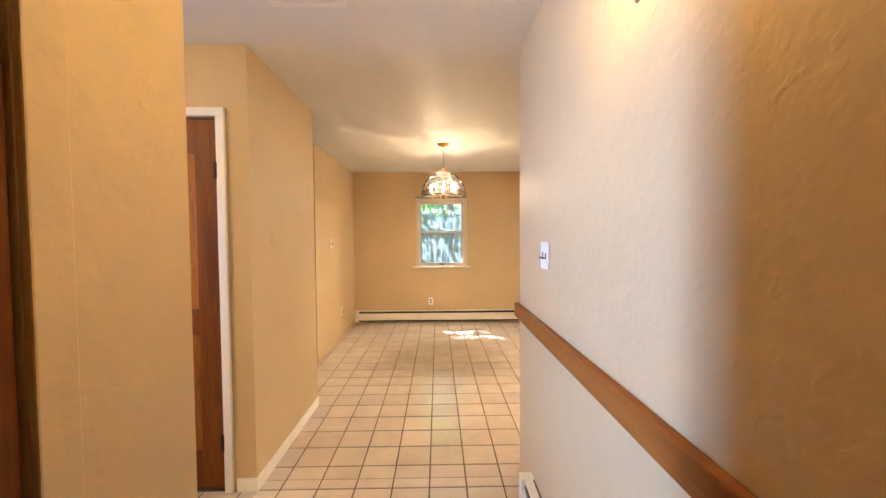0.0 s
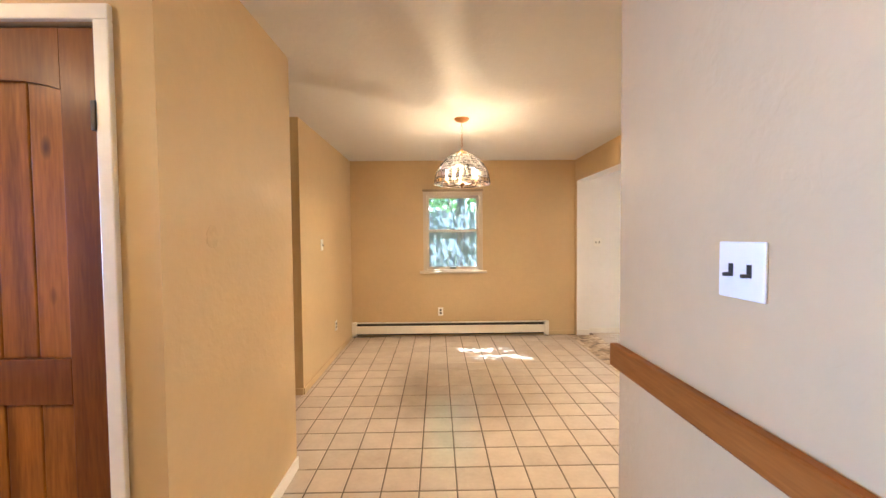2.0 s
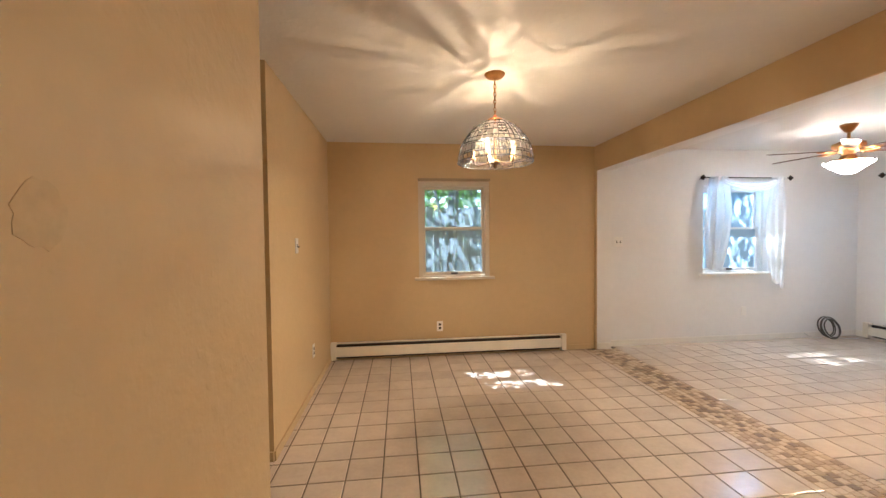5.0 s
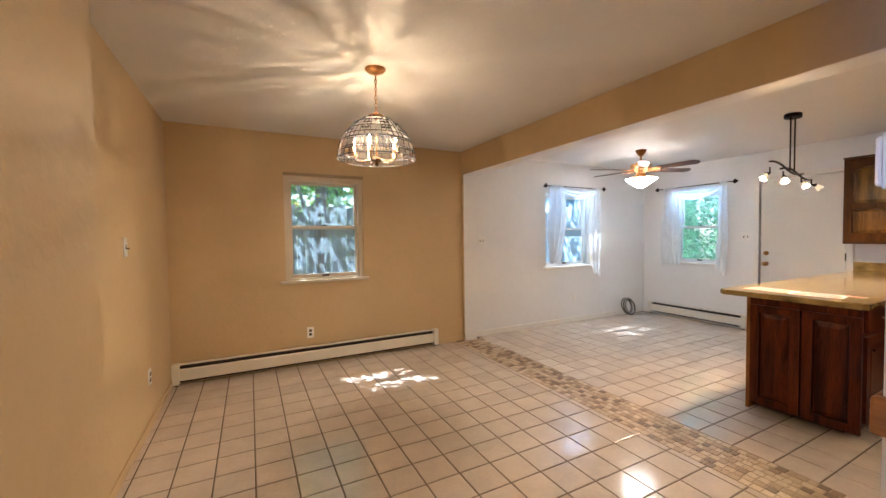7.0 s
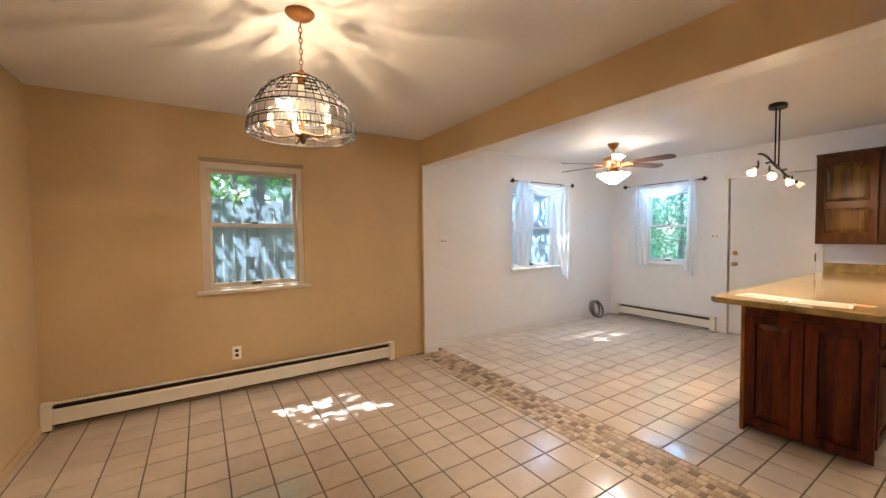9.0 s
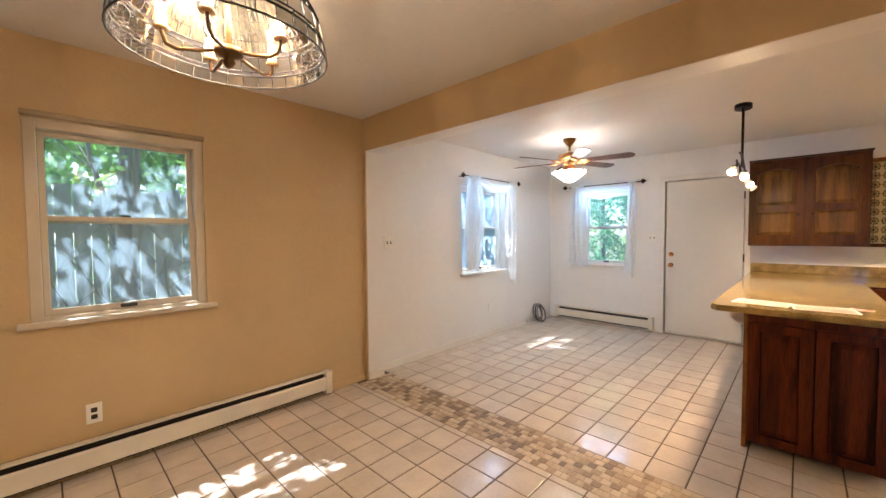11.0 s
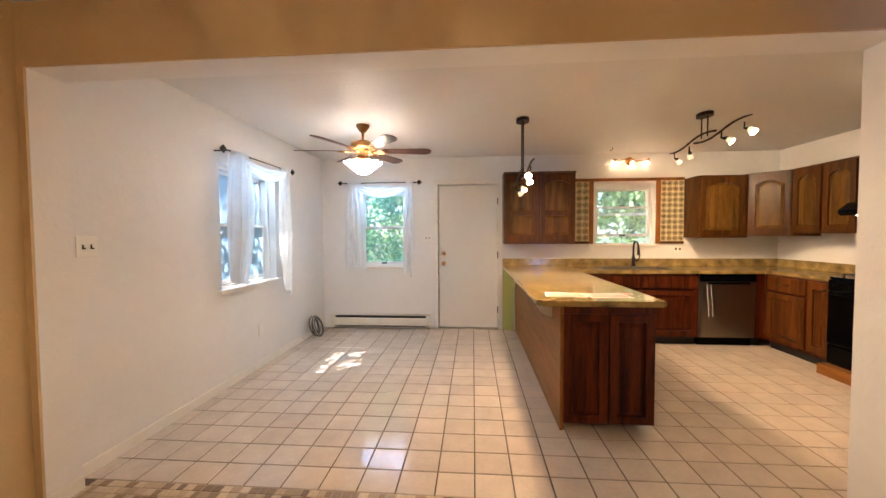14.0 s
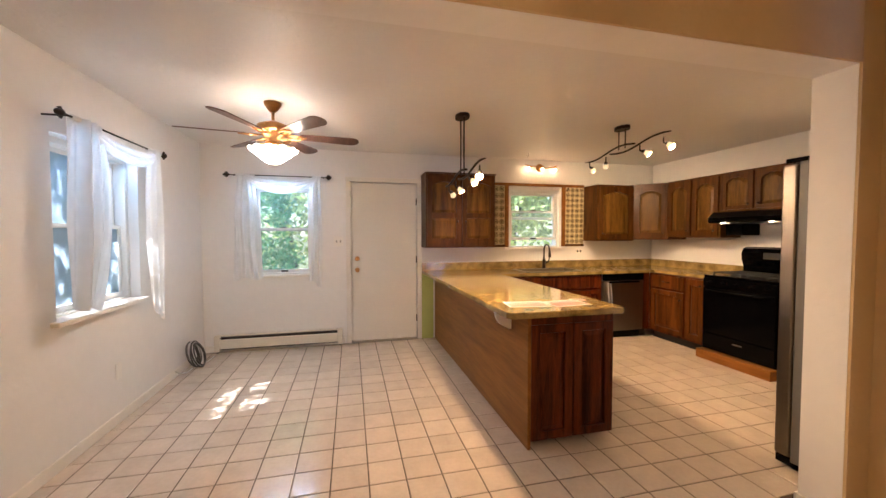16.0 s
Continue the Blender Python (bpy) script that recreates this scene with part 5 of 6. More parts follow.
part("arm", add_tube(bmesh.new(), [(XE - 0.05, 2.60, 2.335), (XE - 0.055, 2.52, 2.315), (XE - 0.045, 2.43, 2.325), (XE - 0.03, 2.36, 2.31), (XE - 0.045, 2.29, 2.30), (XE - 0.055, 2.20, 2.31), (XE - 0.05, 2.12, 2.335)], 0.006, 8), BRASS, van, "", True)
for y in (2.555, 2.345, 2.15):
    part("socket", add_lathe(bmesh.new(), [(0, 0.03), (0.018, 0.03), (0.022, 0.0), (0, 0)], 14, (XE - 0.06, y, 2.295)), BRASS, van, "", True)
    part("bulb", add_lathe(bmesh.new(), [(0, -0.036), (0.011, -0.033), (0.017, -0.020), (0.015, -0.005), (0.009, 0.002), (0, 0.002)], 16, (XE - 0.06, y, 2.294)), VANITYBULB, van, "lit frosted bulb", True)

hk = tagged(part("ceiling_hook", add_tube(bmesh.new(), [(5.2, 2.72, ZC), (5.2, 2.72, ZC - 0.03), (5.2, 2.735, ZC - 0.045), (5.2, 2.75, ZC - 0.03)], 0.003, 6), DARKMETAL), "small dark metal hook in the ceiling", "hook")

# front room, out of view: lamp added for the warm light on the pine wall
fl = thing("assumed_ceiling_light", (-2.3, 1.3, ZC), "unseen glass ceiling light, assumed in the front room to warm the pine wall", "ceiling light")
part("canopy", add_lathe(bmesh.new(), [(0, 0), (0.11, 0), (0.115, -0.012), (0.10, -0.03), (0, -0.03)], 28, (-2.3, 1.3, ZC - 0.001)), BRASS, fl, "", True)
part("glass_shade", add_lathe(bmesh.new(), [(0.095, -0.03), (0.13, -0.05), (0.14, -0.08), (0.12, -0.115), (0.07, -0.14), (0, -0.148)], 28, (-2.3, 1.3, ZC)), FRONTLIGHT, fl, "lit white glass shade", True)

# hall fittings
hl = thing("ceiling_vent", (-0.40, 2.05, ZC), "white square ceiling vent in the hallway", "vent")
b = bmesh.new()
for q in ((-0.56, -0.24, 1.90, 1.94), (-0.56, -0.24, 2.16, 2.20), (-0.56, -0.52, 1.94, 2.16), (-0.28, -0.24, 1.94, 2.16)):
    add_box(b, *q, ZC - 0.018, ZC - 0.001, 0.003)
part("frame", b, TRIM, hl)
for k in range(6):
    y = 1.955 + 0.036 * k
    part("slat", add_prism(bmesh.new(), [(0, 0), (0.028, -0.012), (0.03, -0.01), (0.002, 0.002)], lambda u, v, w: Vector((-0.519 + w, y + u, ZC - 0.004 + v)), 0.238), TRIM, hl)
SCY, SCZ = 1.25, 0.09
sc = thing("wall_sconce", (XH, SCY, 2.0 + SCZ), "lit chrome wall sconce high on the hallway wall", "wall light")
part("backplate", add_lathe(bmesh.new(), [(0, -0.02), (0.04, -0.02), (0.055, -0.008), (0.058, 0)], 22, (XH - 0.001, SCY, 2.0 + SCZ), "x"), NICKEL, sc, "", True)
part("arm", add_tube(bmesh.new(), [(XH - 0.01, SCY, 1.99 + SCZ), (XH - 0.05, SCY, 1.958 + SCZ), (XH - 0.095, SCY, 1.955 + SCZ), (XH - 0.12, SCY, 1.97 + SCZ), (XH - 0.12, SCY, 1.995 + SCZ)], 0.009, 10), NICKEL, sc, "", True)
part("shade", add_lathe(bmesh.new(), [(0.02, 1.99), (0.03, 1.995), (0.055, 2.04), (0.062, 2.10), (0.059, 2.10), (0.052, 2.042), (0.028, 2.0)], 22, (XH - 0.12, SCY, SCZ)), SCONCE, sc, "lit white glass shade", True)
part("finial", add_tube(bmesh.new(), [(XH - 0.075, SCY, 2.04), (XH - 0.075, SCY, 1.90), (XH - 0.075, SCY, 1.875), (XH - 0.075, SCY, 1.855), (XH - 0.075, SCY, 1.845)], [0.003, 0.003, 0.011, 0.009, 0.003], 10), NICKEL, sc, "slim chrome finial below the arm", True)

# ---- curtains ----
def sheer_mat():
    m = bpy.data.materials.new("sheer_fabric")
    m.use_nodes = True
    n, l = m.node_tree.nodes, m.node_tree.links
    n.remove(n["Principled BSDF"])
    tl, df, tr = n.new("ShaderNodeBsdfTranslucent"), n.new("ShaderNodeBsdfDiffuse"), n.new("ShaderNodeBsdfTransparent")
    tl.inputs[0].default_value = (0.86, 0.90, 0.95, 1)
    df.inputs[0].default_value = (0.88, 0.87, 0.84, 1)
    a, b = n.new("ShaderNodeMixShader"), n.new("ShaderNodeMixShader")
    a.inputs[0].default_value = 0.5
    tc, tx, mr = n.new("ShaderNodeTexCoord"), n.new("ShaderNodeTexNoise"), n.new("ShaderNodeMapRange")
    tx.inputs["Scale"].default_value = 9
    mr.inputs["To Min"].default_value, mr.inputs["To Max"].default_value = 0.0, 0.16
    l.new(tc.outputs["Object"], tx.inputs["Vector"]), l.new(tx.outputs[0], mr.inputs[0]), l.new(mr.outputs[0], b.inputs[0])
    l.new(tl.outputs[0], a.inputs[1]), l.new(df.outputs[0], a.inputs[2])
    l.new(a.outputs[0], b.inputs[1]), l.new(tr.outputs[0], b.inputs[2])
    l.new(b.outputs[0], n["Material Output"].inputs[0])
    return m


SHEER = sheer_mat()


def sheet(fn, nu, nv):
    b = bmesh.new()
    g = [[b.verts.new(fn(i / nu, j / nv)) for j in range(nv + 1)] for i in range(nu + 1)]
    for i in range(nu):
        for j in range(nv):
            b.faces.new((g[i][j], g[i + 1][j], g[i + 1][j + 1], g[i][j + 1]))
    return b


def curtain(place, a0, a1, zr, tails, swag, label, out=0.08):
    """A scarf draped over a rod: two tails and a swag. a runs along the wall."""
    t = thing("window_scarf", place((a0 + a1) / 2, -out, zr), label, "curtain", "sheer window scarves")
    rod = thing("curtain_rod", place((a0 + a1) / 2, -out, zr), "thin dark curtain rod with leaf finials", "curtain rod", "curtain rods")
    part("rod", add_tube(bmesh.new(), [place(a0, -out, zr), place(a1, -out, zr)], 0.006, 10), DARKMETAL, rod, "", True)
    for a, s in ((a0, -1), (a1, 1)):
        b = bmesh.new()
        add_tube(b, [place(a, -out, zr), place(a + s * 0.015, -out, zr), place(a + s * 0.035, -out, zr), place(a + s * 0.06, -out, zr), place(a + s * 0.075, -out, zr)], [0.006, 0.016, 0.024, 0.014, 0.002], 10)
        for k in (-1, 1):
            add_tube(b, [place(a + s * 0.01, -out, zr), place(a + s * 0.03, -out, zr + k * 0.028), place(a + s * 0.055, -out, zr + k * 0.022)], [0.004, 0.008, 0.002], 8)
        part("finial", b, DARKMETAL, rod, "leaf-shaped finial", True)
        b = bmesh.new()
        add_tube(b, [place(a - s * 0.03, -0.001, zr), place(a - s * 0.03, -out, zr)], 0.006, 8)
        part("bracket", b, DARKMETAL, rod, "", True)
    for top, mid, low, zb, folds, slant, deep in tails:
        def f(u, v):
            w0, w1, w2 = (1 - v) ** 2, 2 * v * (1 - v), v * v
            ends = [w0 * top[i] + w1 * (2 * mid[i] - (top[i] + low[i]) / 2) + w2 * low[i] for i in (0, 1)]
            a = ends[0] + (ends[1] - ends[0]) * u
            wob = deep * math.sin(u * folds * math.tau + 1.5 * v) + 0.4 * deep * math.sin(u * folds * 2.3 * math.tau + 4 * v)
            z = zr + 0.008 - (zr - zb + slant * (u - 0.5) + 0.02 * math.sin(7 * u)) * v
            return place(a + 0.006 * math.sin(9 * v + 5 * u), -out - 0.004 + wob - 0.02 * math.sin(v * 3) * deep / 0.02, z)
        part("tail", sheet(f, 44, 28), SHEER, t, "hanging gathered sheer tail", True)
        hook = bmesh.new()
        add_tube(hook, [place(top[0] - 0.004, -out, zr), place(top[1] + 0.004, -out, zr)], 0.016, 12)
        part("gather", hook, SHEER, t, "cloth wrapped round the rod", True)
    p, q, drop = swag

    def f(u, v):
        s = (4 * u * (1 - u)) ** 0.8
        a = p + (q - p) * u
        z = zr + 0.012 - 0.062 * s * (1 - v) - (0.03 + drop * s) * v - 0.006 * math.sin(v * 16 + 3 * u) * s
        return place(a, -out - 0.012 - 0.045 * math.sin(v * 2.8) * s - 0.012 * math.sin(v * 19 + 1.5 * u) * s, z)
    part("swag", sheet(f, 40, 30), SHEER, t, "draped sheer swag", True)


curtain(northk, 3.28, 4.40, 2.05, [((3.34, 3.56), (3.27, 3.57), (3.31, 3.45), 0.93, 2.6, 0.04, 0.035), ((4.17, 4.36), (4.10, 4.38), (4.20, 4.34), 0.72, 2.2, 0.10, 0.018)], (3.44, 4.30, 0.17), "white sheer scarf draped over the north window", 0.125)
curtain(east, 5.24, 6.29, 2.065, [((6.03, 6.22), (5.98, 6.25), (5.95, 6.27), 0.85, 3.2, 0.03, 0.018), ((5.30, 5.39), (5.29, 5.40), (5.30, 5.44), 0.77, 1.6, -0.08, 0.016)], (5.33, 6.14, 0.20), "white sheer scarf draped over the east window")

# coiled cable in the corner
cc = thing("cable_coil", (5.05, 6.53, 0.0), "coil of dark and pale cable leaning in the corner", "cable")
rnd = random.Random(3)
for k in range(7):
    r = 0.118 + rnd.uniform(-0.014, 0.014)
    ox, oz, lean = rnd.uniform(-0.014, 0.014), rnd.uniform(0.0, 0.014), rnd.uniform(0.15, 0.4)
    pts = [(5.05 + ox + r * math.cos(i * math.tau / 32), 6.48 + k * 0.011 + lean * 0.12 * math.sin(i * math.tau / 32), 0.142 + oz + r * math.sin(i * math.tau / 32)) for i in range(33)]
    part("loop", add_tube(bmesh.new(), pts, 0.0075, 8, False), CABLE if k in (2, 4) else DARK_CABLE, cc, "pale cable loop" if k in (2, 4) else "dark cable loop", True)
part("tail", add_tube(bmesh.new(), [(4.97, 6.52, 0.03), (4.90, 6.54, 0.012), (4.83, 6.58, 0.03), (4.80, 6.605, 0.06)], 0.005, 6), CABLE, cc, "", True)
part("tail", add_tube(bmesh.new(), [(5.11, 6.49, 0.03), (5.22, 6.47, 0.008), (5.40, 6.46, 0.008)], 0.005, 6), CABLE, cc, "", True)

# ---- outside ----
GRASS = mat("dry_lawn", (0.10, 0.11, 0.05), 0.9, var=0.4, scale=0.6, fine=20, bump=0.4)
structure("ground", boxbm(-400, 400, -400, 400, -0.6, -0.45), GRASS, "patchy lawn behind the house", "ground")
FENCE = wood("weathered_fence", (0.17, 0.155, 0.135), (0.33, 0.30, 0.27), "z", 0.85, 6.0)
BARK = mat("grey_bark", (0.13, 0.115, 0.10), 0.9, var=0.35, scale=5, fine=40, bump=0.6, bscale=30, warp=(1, 1, 0.2))


def leaf_mat(name, a):
    m = bpy.data.materials.new(name)
    m.use_nodes = True
    n, l = m.node_tree.nodes, m.node_tree.links
    n.remove(n["Principled BSDF"])
    g, sc2, hs = n.new("ShaderNodeNewGeometry"), n.new("ShaderNodeMapRange"), n.new("ShaderNodeVectorMath")
    sc2.inputs["To Min"].default_value, sc2.inputs["To Max"].default_value = 0.55, 1.7
    l.new(g.outputs["Random Per Island"], sc2.inputs[0])
    hs.operation = "SCALE"; hs.inputs[0].default_value = a
    l.new(sc2.outputs[0], hs.inputs["Scale"])
    d, t, x = n.new("ShaderNodeBsdfDiffuse"), n.new("ShaderNodeBsdfTranslucent"), n.new("ShaderNodeMixShader")
    l.new(hs.outputs[0], d.inputs[0]), l.new(hs.outputs[0], t.inputs[0])
    x.inputs[0].default_value = 0.5
    l.new(d.outputs[0], x.inputs[1]), l.new(t.outputs[0], x.inputs[2]), l.new(x.outputs[0], n["Material Output"].inputs[0])
    return m


LEAF = leaf_mat("tree_leaf", (0.26, 0.44, 0.11))
LEAF2 = leaf_mat("shrub_leaf", (0.16, 0.36, 0.18))
LEAF3 = leaf_mat("far_leaf", (0.44, 0.52, 0.24))


def leaves(centres, spread, count, size, seed, material, name, parent, label):
    r = np.random.RandomState(seed)
    c = np.array(centres)[r.randint(0, len(centres), count)] + r.normal(0, 1, (count, 3)) * np.array(spread)
    u = r.normal(0, 1, (count, 3)); u /= np.linalg.norm(u, axis=1)[:, None]
    w = np.cross(u, r.normal(0, 1, (count, 3))); w /= np.linalg.norm(w, axis=1)[:, None]
    s = size * (0.6 + 0.8 * r.rand(count))[:, None]
    v = np.stack([c - u * s, c + w * s * 0.45, c + u * s, c - w * s * 0.45], 1).reshape(-1, 3)
    me = bpy.data.meshes.new(name)
    me.from_pydata(v.tolist(), [], np.arange(count * 4).reshape(-1, 4).tolist())
    me.materials.append(material)
    ob = new(name, me)
    if parent is not None:
        ob.parent = parent
        ob.matrix_parent_inverse = Matrix.Translation(-parent.location)
        ob["label"] = label
    return ob


def tree(x, y, lean, h, r, seed, crown_at, spread, count, size, label, material=None):
    t = thing("tree", (x, y, -0.45), label, "tree", "trees behind the house")
    rn = random.Random(seed)
    b = bmesh.new()
    tips = []

    def limb(p, d, length, rad, depth):
        pts, rs = [p], [rad]
        for i in range(5):
            d = (d + Vector((rn.uniform(-0.16, 0.16), rn.uniform(-0.16, 0.16), rn.uniform(-0.05, 0.12)))).normalized()
            pts.append(pts[-1] + d * length / 5)
            rs.append(rad * (1 - 0.13 * (i + 1)))
        add_tube(b, pts, rs, 8 if depth < 2 else 5, False)
        tips.append(pts[-1])
        if depth < 3:
            for i in range(3 if depth else 4):
                k = rn.randint(2, 5)
                nd = (d + Vector((rn.uniform(-1, 1), rn.uniform(-1, 1), rn.uniform(-0.15, 0.7)))).normalized()
                limb(pts[k], nd, length * rn.uniform(0.45, 0.7), rs[k] * 0.55, depth + 1)
    limb(Vector((x, y, -0.47)), Vector((*lean, 1)).normalized(), h, r, 0)
    part("trunk", b, BARK, t, "leaning grey trunk with bare branches", True)
    cs = [tuple(p) for p in tips if p.z > 1.6] + [tuple(Vector(c)) for c in crown_at]
    leaves(cs, spread, count, size, seed, material or LEAF, "crown", t, "thin crown of small green leaves")
    return t


tree(0.30, 8.1, (0.10, 0.02), 3.4, 0.10, 11, [(-0.5, 8.2, 4.2), (-0.9, 8.0, 3.8), (0.2, 8.8, 3.6), (0.9, 8.6, 3.4), (-0.2, 7.6, 3.6)], (0.5, 0.4, 0.45), 5200, 0.055, "leaning tree in front of the fence")
tree(-0.35, 8.0, (-0.12, 0.05), 3.2, 0.12, 5, [(-1.0, 8.4, 3.4), (-1.3, 8.2, 2.8)], (0.5, 0.45, 0.4), 2600, 0.055, "dark leaning tree close to the dining window")
# unseen high leaves added in the sun's path to weaken the kitchen sun patch
tree(3.3, 8.7, (0.05, 0.08), 3.6, 0.11, 23, [(3.0, 8.4, 4.3), (2.7, 8.3, 4.0), (3.6, 8.9, 3.4), (4.3, 8.6, 3.0), (3.2, 8.1, 3.8), (3.0, 8.0, 3.6), (3.3, 8.2, 3.9), (2.9, 8.1, 3.7)], (0.45, 0.4, 0.5), 12500, 0.055, "tree behind the kitchen window, high crown thickened to filter the sun")



def bare_shrub(x, y, seed):
    t = thing("bare_shrub", (x, y, -0.45), "bare twiggy shrub in front of the fence", "shrub", "bare shrubs by the fence")
    r = random.Random(seed)
    b = bmesh.new()
    for k in range(7):
        p, d = Vector((x, y, -0.47)), Vector((r.uniform(-0.9, 0.9), r.uniform(-0.35, 0.25), 1.0)).normalized()
        pts = [p]
        for i in range(8):
            d = (d + Vector((r.uniform(-0.22, 0.22), r.uniform(-0.12, 0.12), r.uniform(-0.22, 0.1)))).normalized()
            pts.append(pts[-1] + d * 0.28)
        add_tube(b, pts, [0.018 - 0.0017 * i for i in range(9)], 6, False)
        for i in range(2, 9):
            e = (d + Vector((r.uniform(-1.2, 1.2), r.uniform(-0.6, 0.6), r.uniform(-0.2, 0.9)))).normalized()
            q = pts[i] + e * r.uniform(0.2, 0.35)
            add_tube(b, [pts[i], q, q + (e + Vector((r.uniform(-0.5, 0.5), 0, 0.2))) * 0.18], [0.007, 0.005, 0.002], 5, False)
    part("twigs", b, BARK, t, "grey bare twigs", True)


for x, y, k in ((0.15, 8.35, 3), (0.75, 8.2, 14), (-0.7, 8.6, 25)):
    bare_shrub(x, y, k)

fn = thing("fence", (1.5, 9.6, -0.45), "tall weathered wooden plank fence behind the trees", "fence")
rnd = random.Random(9)
for k in range(92):
    x = -5.2 + k * 0.147
    h = 1.93 + rnd.uniform(-0.03, 0.03)
    b = boxbm(x, x + 0.138, 9.58, 9.60, -0.45, h)
    part("plank", b, FENCE, fn)
for z in (0.1, 1.4):
    part("rail", boxbm(-5.2, 8.3, 9.605, 9.65, z, z + 0.09), FENCE, fn)


def shrub(x, y, rx, h, seed, count, label, material=None):
    t = thing("conifer_shrub", (x, y, -0.45), label, "shrub", "shrubs beside the house")
    r = random.Random(seed)
    part("trunk", add_tube(bmesh.new(), [(x, y, -0.47), (x + 0.03, y, h * 0.7)], [0.08, 0.03], 8), BARK, t)
    cs = []
    for i in range(240):
        z = r.uniform(-0.3, h)
        rad = rx * (1 - max(0, (z + 0.3) / (h + 0.5)) ** 2 * 0.8) * r.uniform(0.75, 1.0)
        a = r.uniform(0, math.tau)
        cs.append((x + rad * math.cos(a), y + rad * math.sin(a), z))
    leaves(cs, (0.09, 0.09, 0.10), count, 0.045, seed, material or LEAF2, "crown", t, "dense green needle crown")


shrub(8.2, 6.75, 0.85, 3.6, 1, 9000, "tall dense green conifer outside the east window")
for i, (x, y) in enumerate(((-3.2, 13.0), (-0.6, 12.6), (1.9, 13.2), (4.4, 12.4), (7.0, 12.8))):
    tree(x, y, (0.03, 0.04), 3.6, 0.15, 70 + i, [(x + rnd.uniform(-1.4, 1.4), y + rnd.uniform(-0.6, 0.6), z) for z in (1.8, 2.3, 2.8, 3.3, 3.9, 4.6, 5.4)], (0.75, 0.5, 0.5), 3800, 0.12, "leafy tree behind the plank fence", LEAF)
shrub(8.9, 8.3, 0.8, 3.2, 2, 6000, "tall dense green conifer near the fence")
shrub(6.3, 8.5, 0.7, 2.4, 6, 5000, "sunlit leafy bush before the fence", LEAF)
shrub(7.6, 9.0, 0.7, 2.8, 8, 5000, "sunlit leafy bush at the fence corner", LEAF)
dk = thing("deck_railing", (7.2, 4.9, -0.45), "red painted wooden deck railing", "railing")
RED = mat("red_deck_paint", (0.33, 0.06, 0.05), 0.6, var=0.15)
part("handrail", boxbm(7.17, 7.23, 3.6, 6.0, 0.56, 0.61, bevel=0.005), RED, dk)
part("bottom_rail", boxbm(7.18, 7.22, 3.6, 6.0, -0.1, -0.05), RED, dk)
for k in range(17):
    y = 3.62 + 0.145 * k
    part("baluster", boxbm(7.185, 7.215, y, y + 0.03, -0.45 if k % 8 == 0 else -0.05, 0.56), RED, dk)
for i, (x, y, h) in enumerate(((15, 1.5, 4.6), (16.5, 4.0, 5.2), (14.5, -1.2, 4.2), (17.5, 7.2, 5.5))):
    tree(x, y, (0.03 * i, 0.04), h * 0.75, 0.16, 40 + i, [(x - 1, y + rnd.uniform(-1.2, 1.2), z) for z in (0.6, 1.2, 1.8, 2.6, 3.4)], (0.8, 0.9, 0.8), 6500, 0.15, "leafy garden tree beyond the yard", LEAF3)

# ---- floor pieces ----
PITCH = 0.2064


def tile_mesh(w, d, name, material):
    b = bmesh.new()
    e, z = 0.003, 0.0
    lo = [b.verts.new((sx * w / 2, sy * d / 2, -0.004)) for sx, sy in ((-1, -1), (1, -1), (1, 1), (-1, 1))]
    md = [b.verts.new((sx * w / 2, sy * d / 2, -0.0015)) for sx, sy in ((-1, -1), (1, -1), (1, 1), (-1, 1))]
    up = [b.verts.new((sx * (w / 2 - e), sy * (d / 2 - e), 0.0)) for sx, sy in ((-1, -1), (1, -1), (1, 1), (-1, 1))]
    for p, q in ((lo, md), (md, up)):
        for i in range(4):
            b.faces.new((p[i], p[(i + 1) % 4], q[(i + 1) % 4], q[i]))
    b.faces.new(up)
    return mesh_of(b, name, material)


GAP = 0.0075
WHOLE = tile_mesh(PITCH - GAP, PITCH - GAP, "tile", TILE)
rest_v, rest_f = [], []


def rest_tile(x0, x1, y0, y1):
    e, k = 0.003, len(rest_v)
    for ins, z in ((0, -0.004), (0, -0.0015), (e, 0.0)):
        rest_v.extend([(x0 + ins, y0 + ins, z), (x1 - ins, y0 + ins, z), (x1 - ins, y1 - ins, z), (x0 + ins, y1 - ins, z)])
    for s in (0, 4):
        for i in range(4):
            rest_f.append((k + s + i, k + s + (i + 1) % 4, k + s + 4 + (i + 1) % 4, k + s + 4 + i))
    rest_f.append((k + 8, k + 9, k + 10, k + 11))


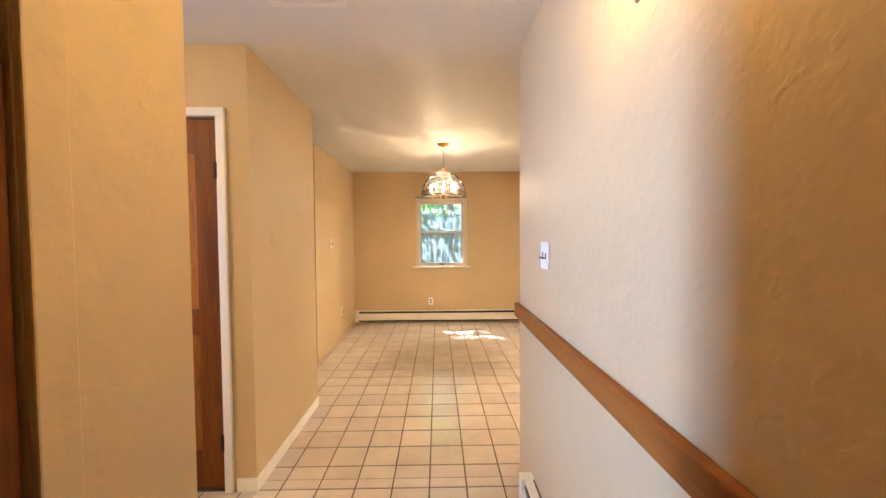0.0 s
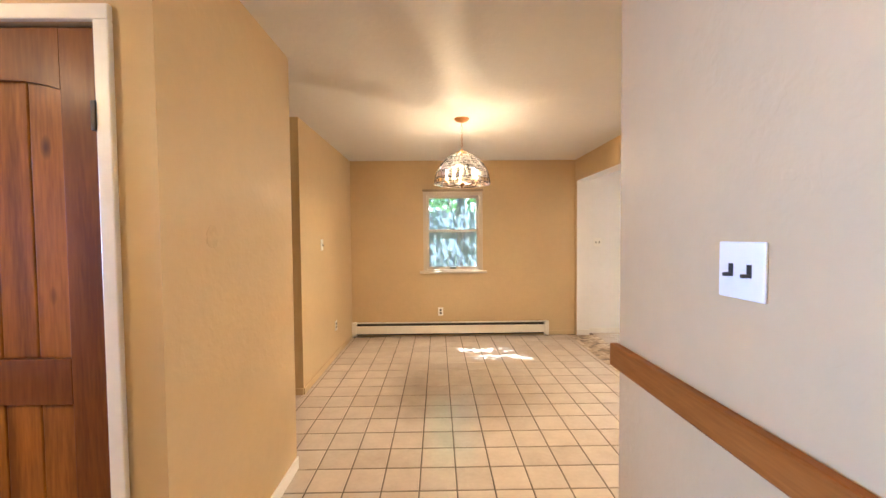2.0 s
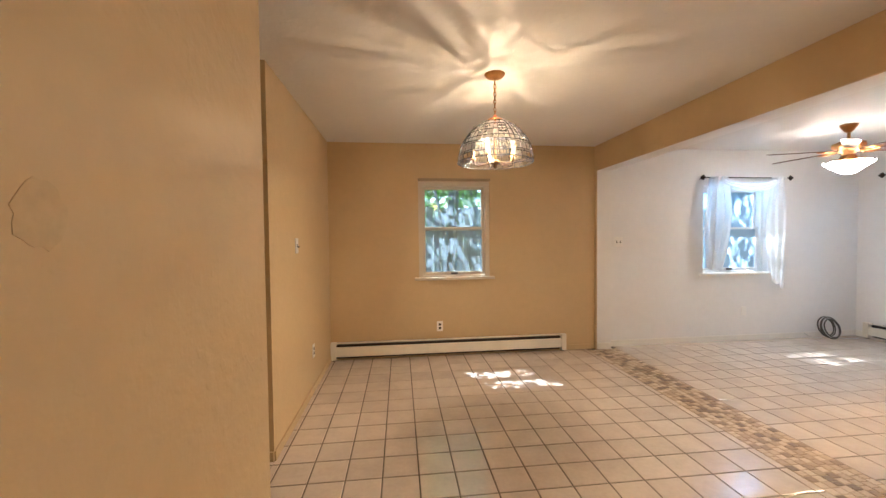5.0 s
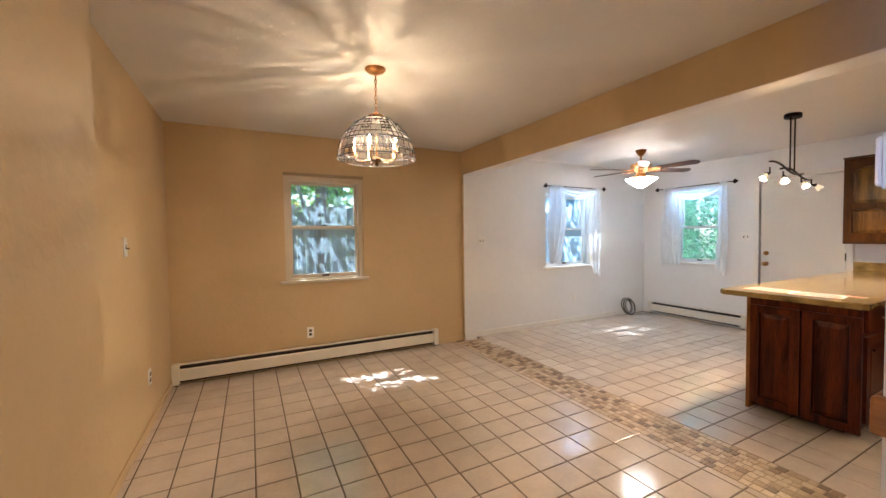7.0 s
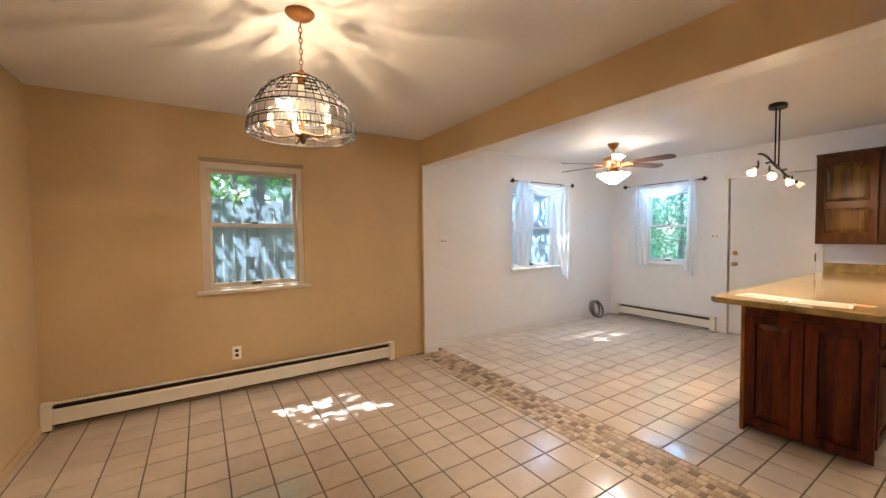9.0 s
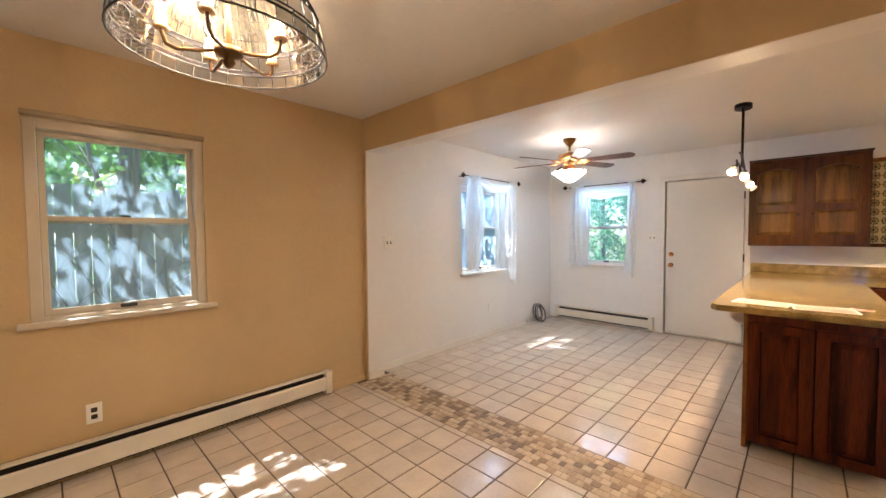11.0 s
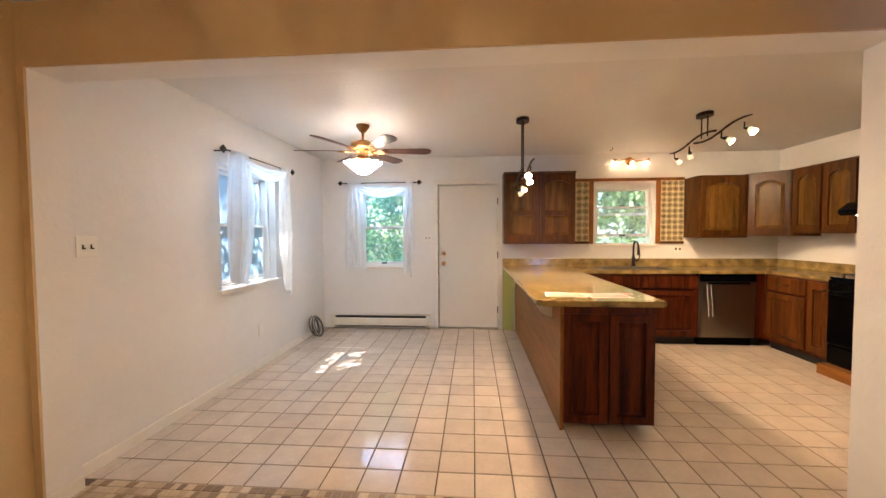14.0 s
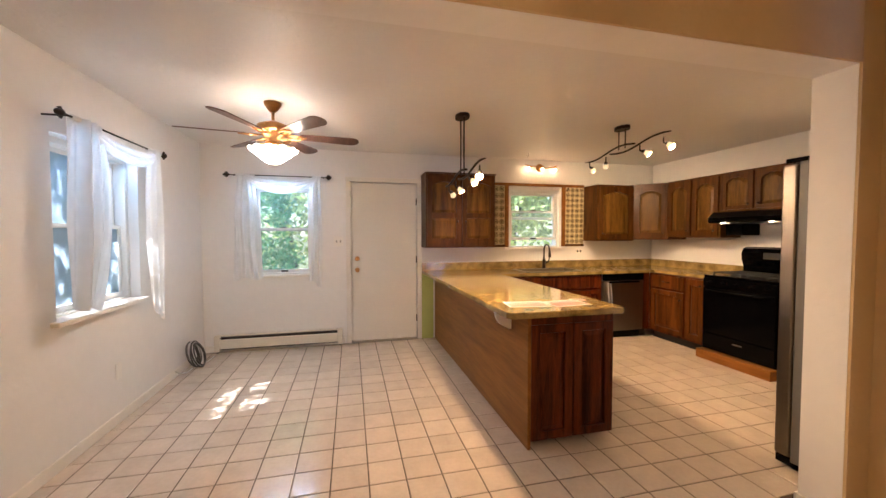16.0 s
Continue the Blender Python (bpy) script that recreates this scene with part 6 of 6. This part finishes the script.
def lay(x0, x1, y0, y1, ox, oy, near):
    """Tiles over a rectangle on a grid; whole ones within the near stretch are pieces."""
    made = 0
    for i in range(math.floor((x0 - ox) / PITCH), math.ceil((x1 - ox) / PITCH)):
        for j in range(math.floor((y0 - oy) / PITCH), math.ceil((y1 - oy) / PITCH)):
            a, c = ox + i * PITCH + GAP / 2, oy + j * PITCH + GAP / 2
            a1, c1 = a + PITCH - GAP, c + PITCH - GAP
            p, q, r, s = max(a, x0), min(a1, x1), max(c, y0), min(c1, y1)
            if q - p < 0.012 or s - r < 0.012:
                continue
            whole = q - p > PITCH - GAP - 1e-4 and s - r > PITCH - GAP - 1e-4
            if whole and near[0] < a < near[1] and near[2] < c < near[3]:
                ob = new("tile", WHOLE)
                ob.location = ((a + a1) / 2, (c + c1) / 2, 0.0)
                ob.parent = floor
                made += 1
            else:
                rest_tile(p, q, r, s)
    return made


lay(XW, 1.795, YH, YN, 0.093, 3.586, (-0.9, 1.8, 3.5, 6.0))
lay(XL, XH, -1.2, YH - 0.002, 0.093, 3.586, (9, 9, 9, 9))
lay(-5.5, XL - 0.002, -1.2, YD, 0.093, 3.586, (9, 9, 9, 9))
lay(-2.6, XW - 0.002, 3.60, 4.66, 0.093, 3.586, (9, 9, 9, 9))
lay(2.165, XE, YS, YK, 2.150, 5.075, (2.1, 3.6, 3.9, 5.9))
lay(1.42, 2.163, 1.53, 2.5, 2.173, 5.075, (9, 9, 9, 9))
me = bpy.data.meshes.new("cut_tiles")
me.from_pydata(rest_v, [], rest_f)
me.materials.append(TILE)
rest = new("cut_tiles", me)
rest.parent = floor
tagged(rest, "", "", kind="stuff")

# mosaic band in the wide opening
part("mosaic_bed", boxbm(1.797, 2.163, 2.79, 6.528, -0.0039, -0.0022), MOSAIC_BED, floor)
MS = 0.0515
mosaic_meshes = [tile_mesh(MS - 0.004, MS - 0.004, "mosaic_stone", MOSAIC), tile_mesh(MS - 0.004, MS * 0.72 - 0.004, "mosaic_stone", MOSAIC)]
rest_v, rest_f = [], []
rnd = random.Random(4)
for i in range(7):
    y = 2.80 + rnd.uniform(0, 0.03)
    x = 1.800 + MS * (i + 0.5)
    while y < 6.52:
        k = 0 if rnd.random() < 0.75 else 1
        d = MS if k == 0 else MS * 0.72
        if 4.25 < y < 6.4:
            ob = new("mosaic_stone", mosaic_meshes[k])
            ob.location = (x, y + d / 2, 0.0)
            ob.parent = floor
        else:
            rest_tile(x - MS / 2 + 0.002, x + MS / 2 - 0.002, y + 0.002, y + d - 0.002)
        y += d
me = bpy.data.meshes.new("mosaic_rest")
me.from_pydata(rest_v, [], rest_f)
me.materials.append(MOSAIC)
rest = new("mosaic_rest", me)
rest.parent = floor
tagged(rest, "", "", kind="stuff")
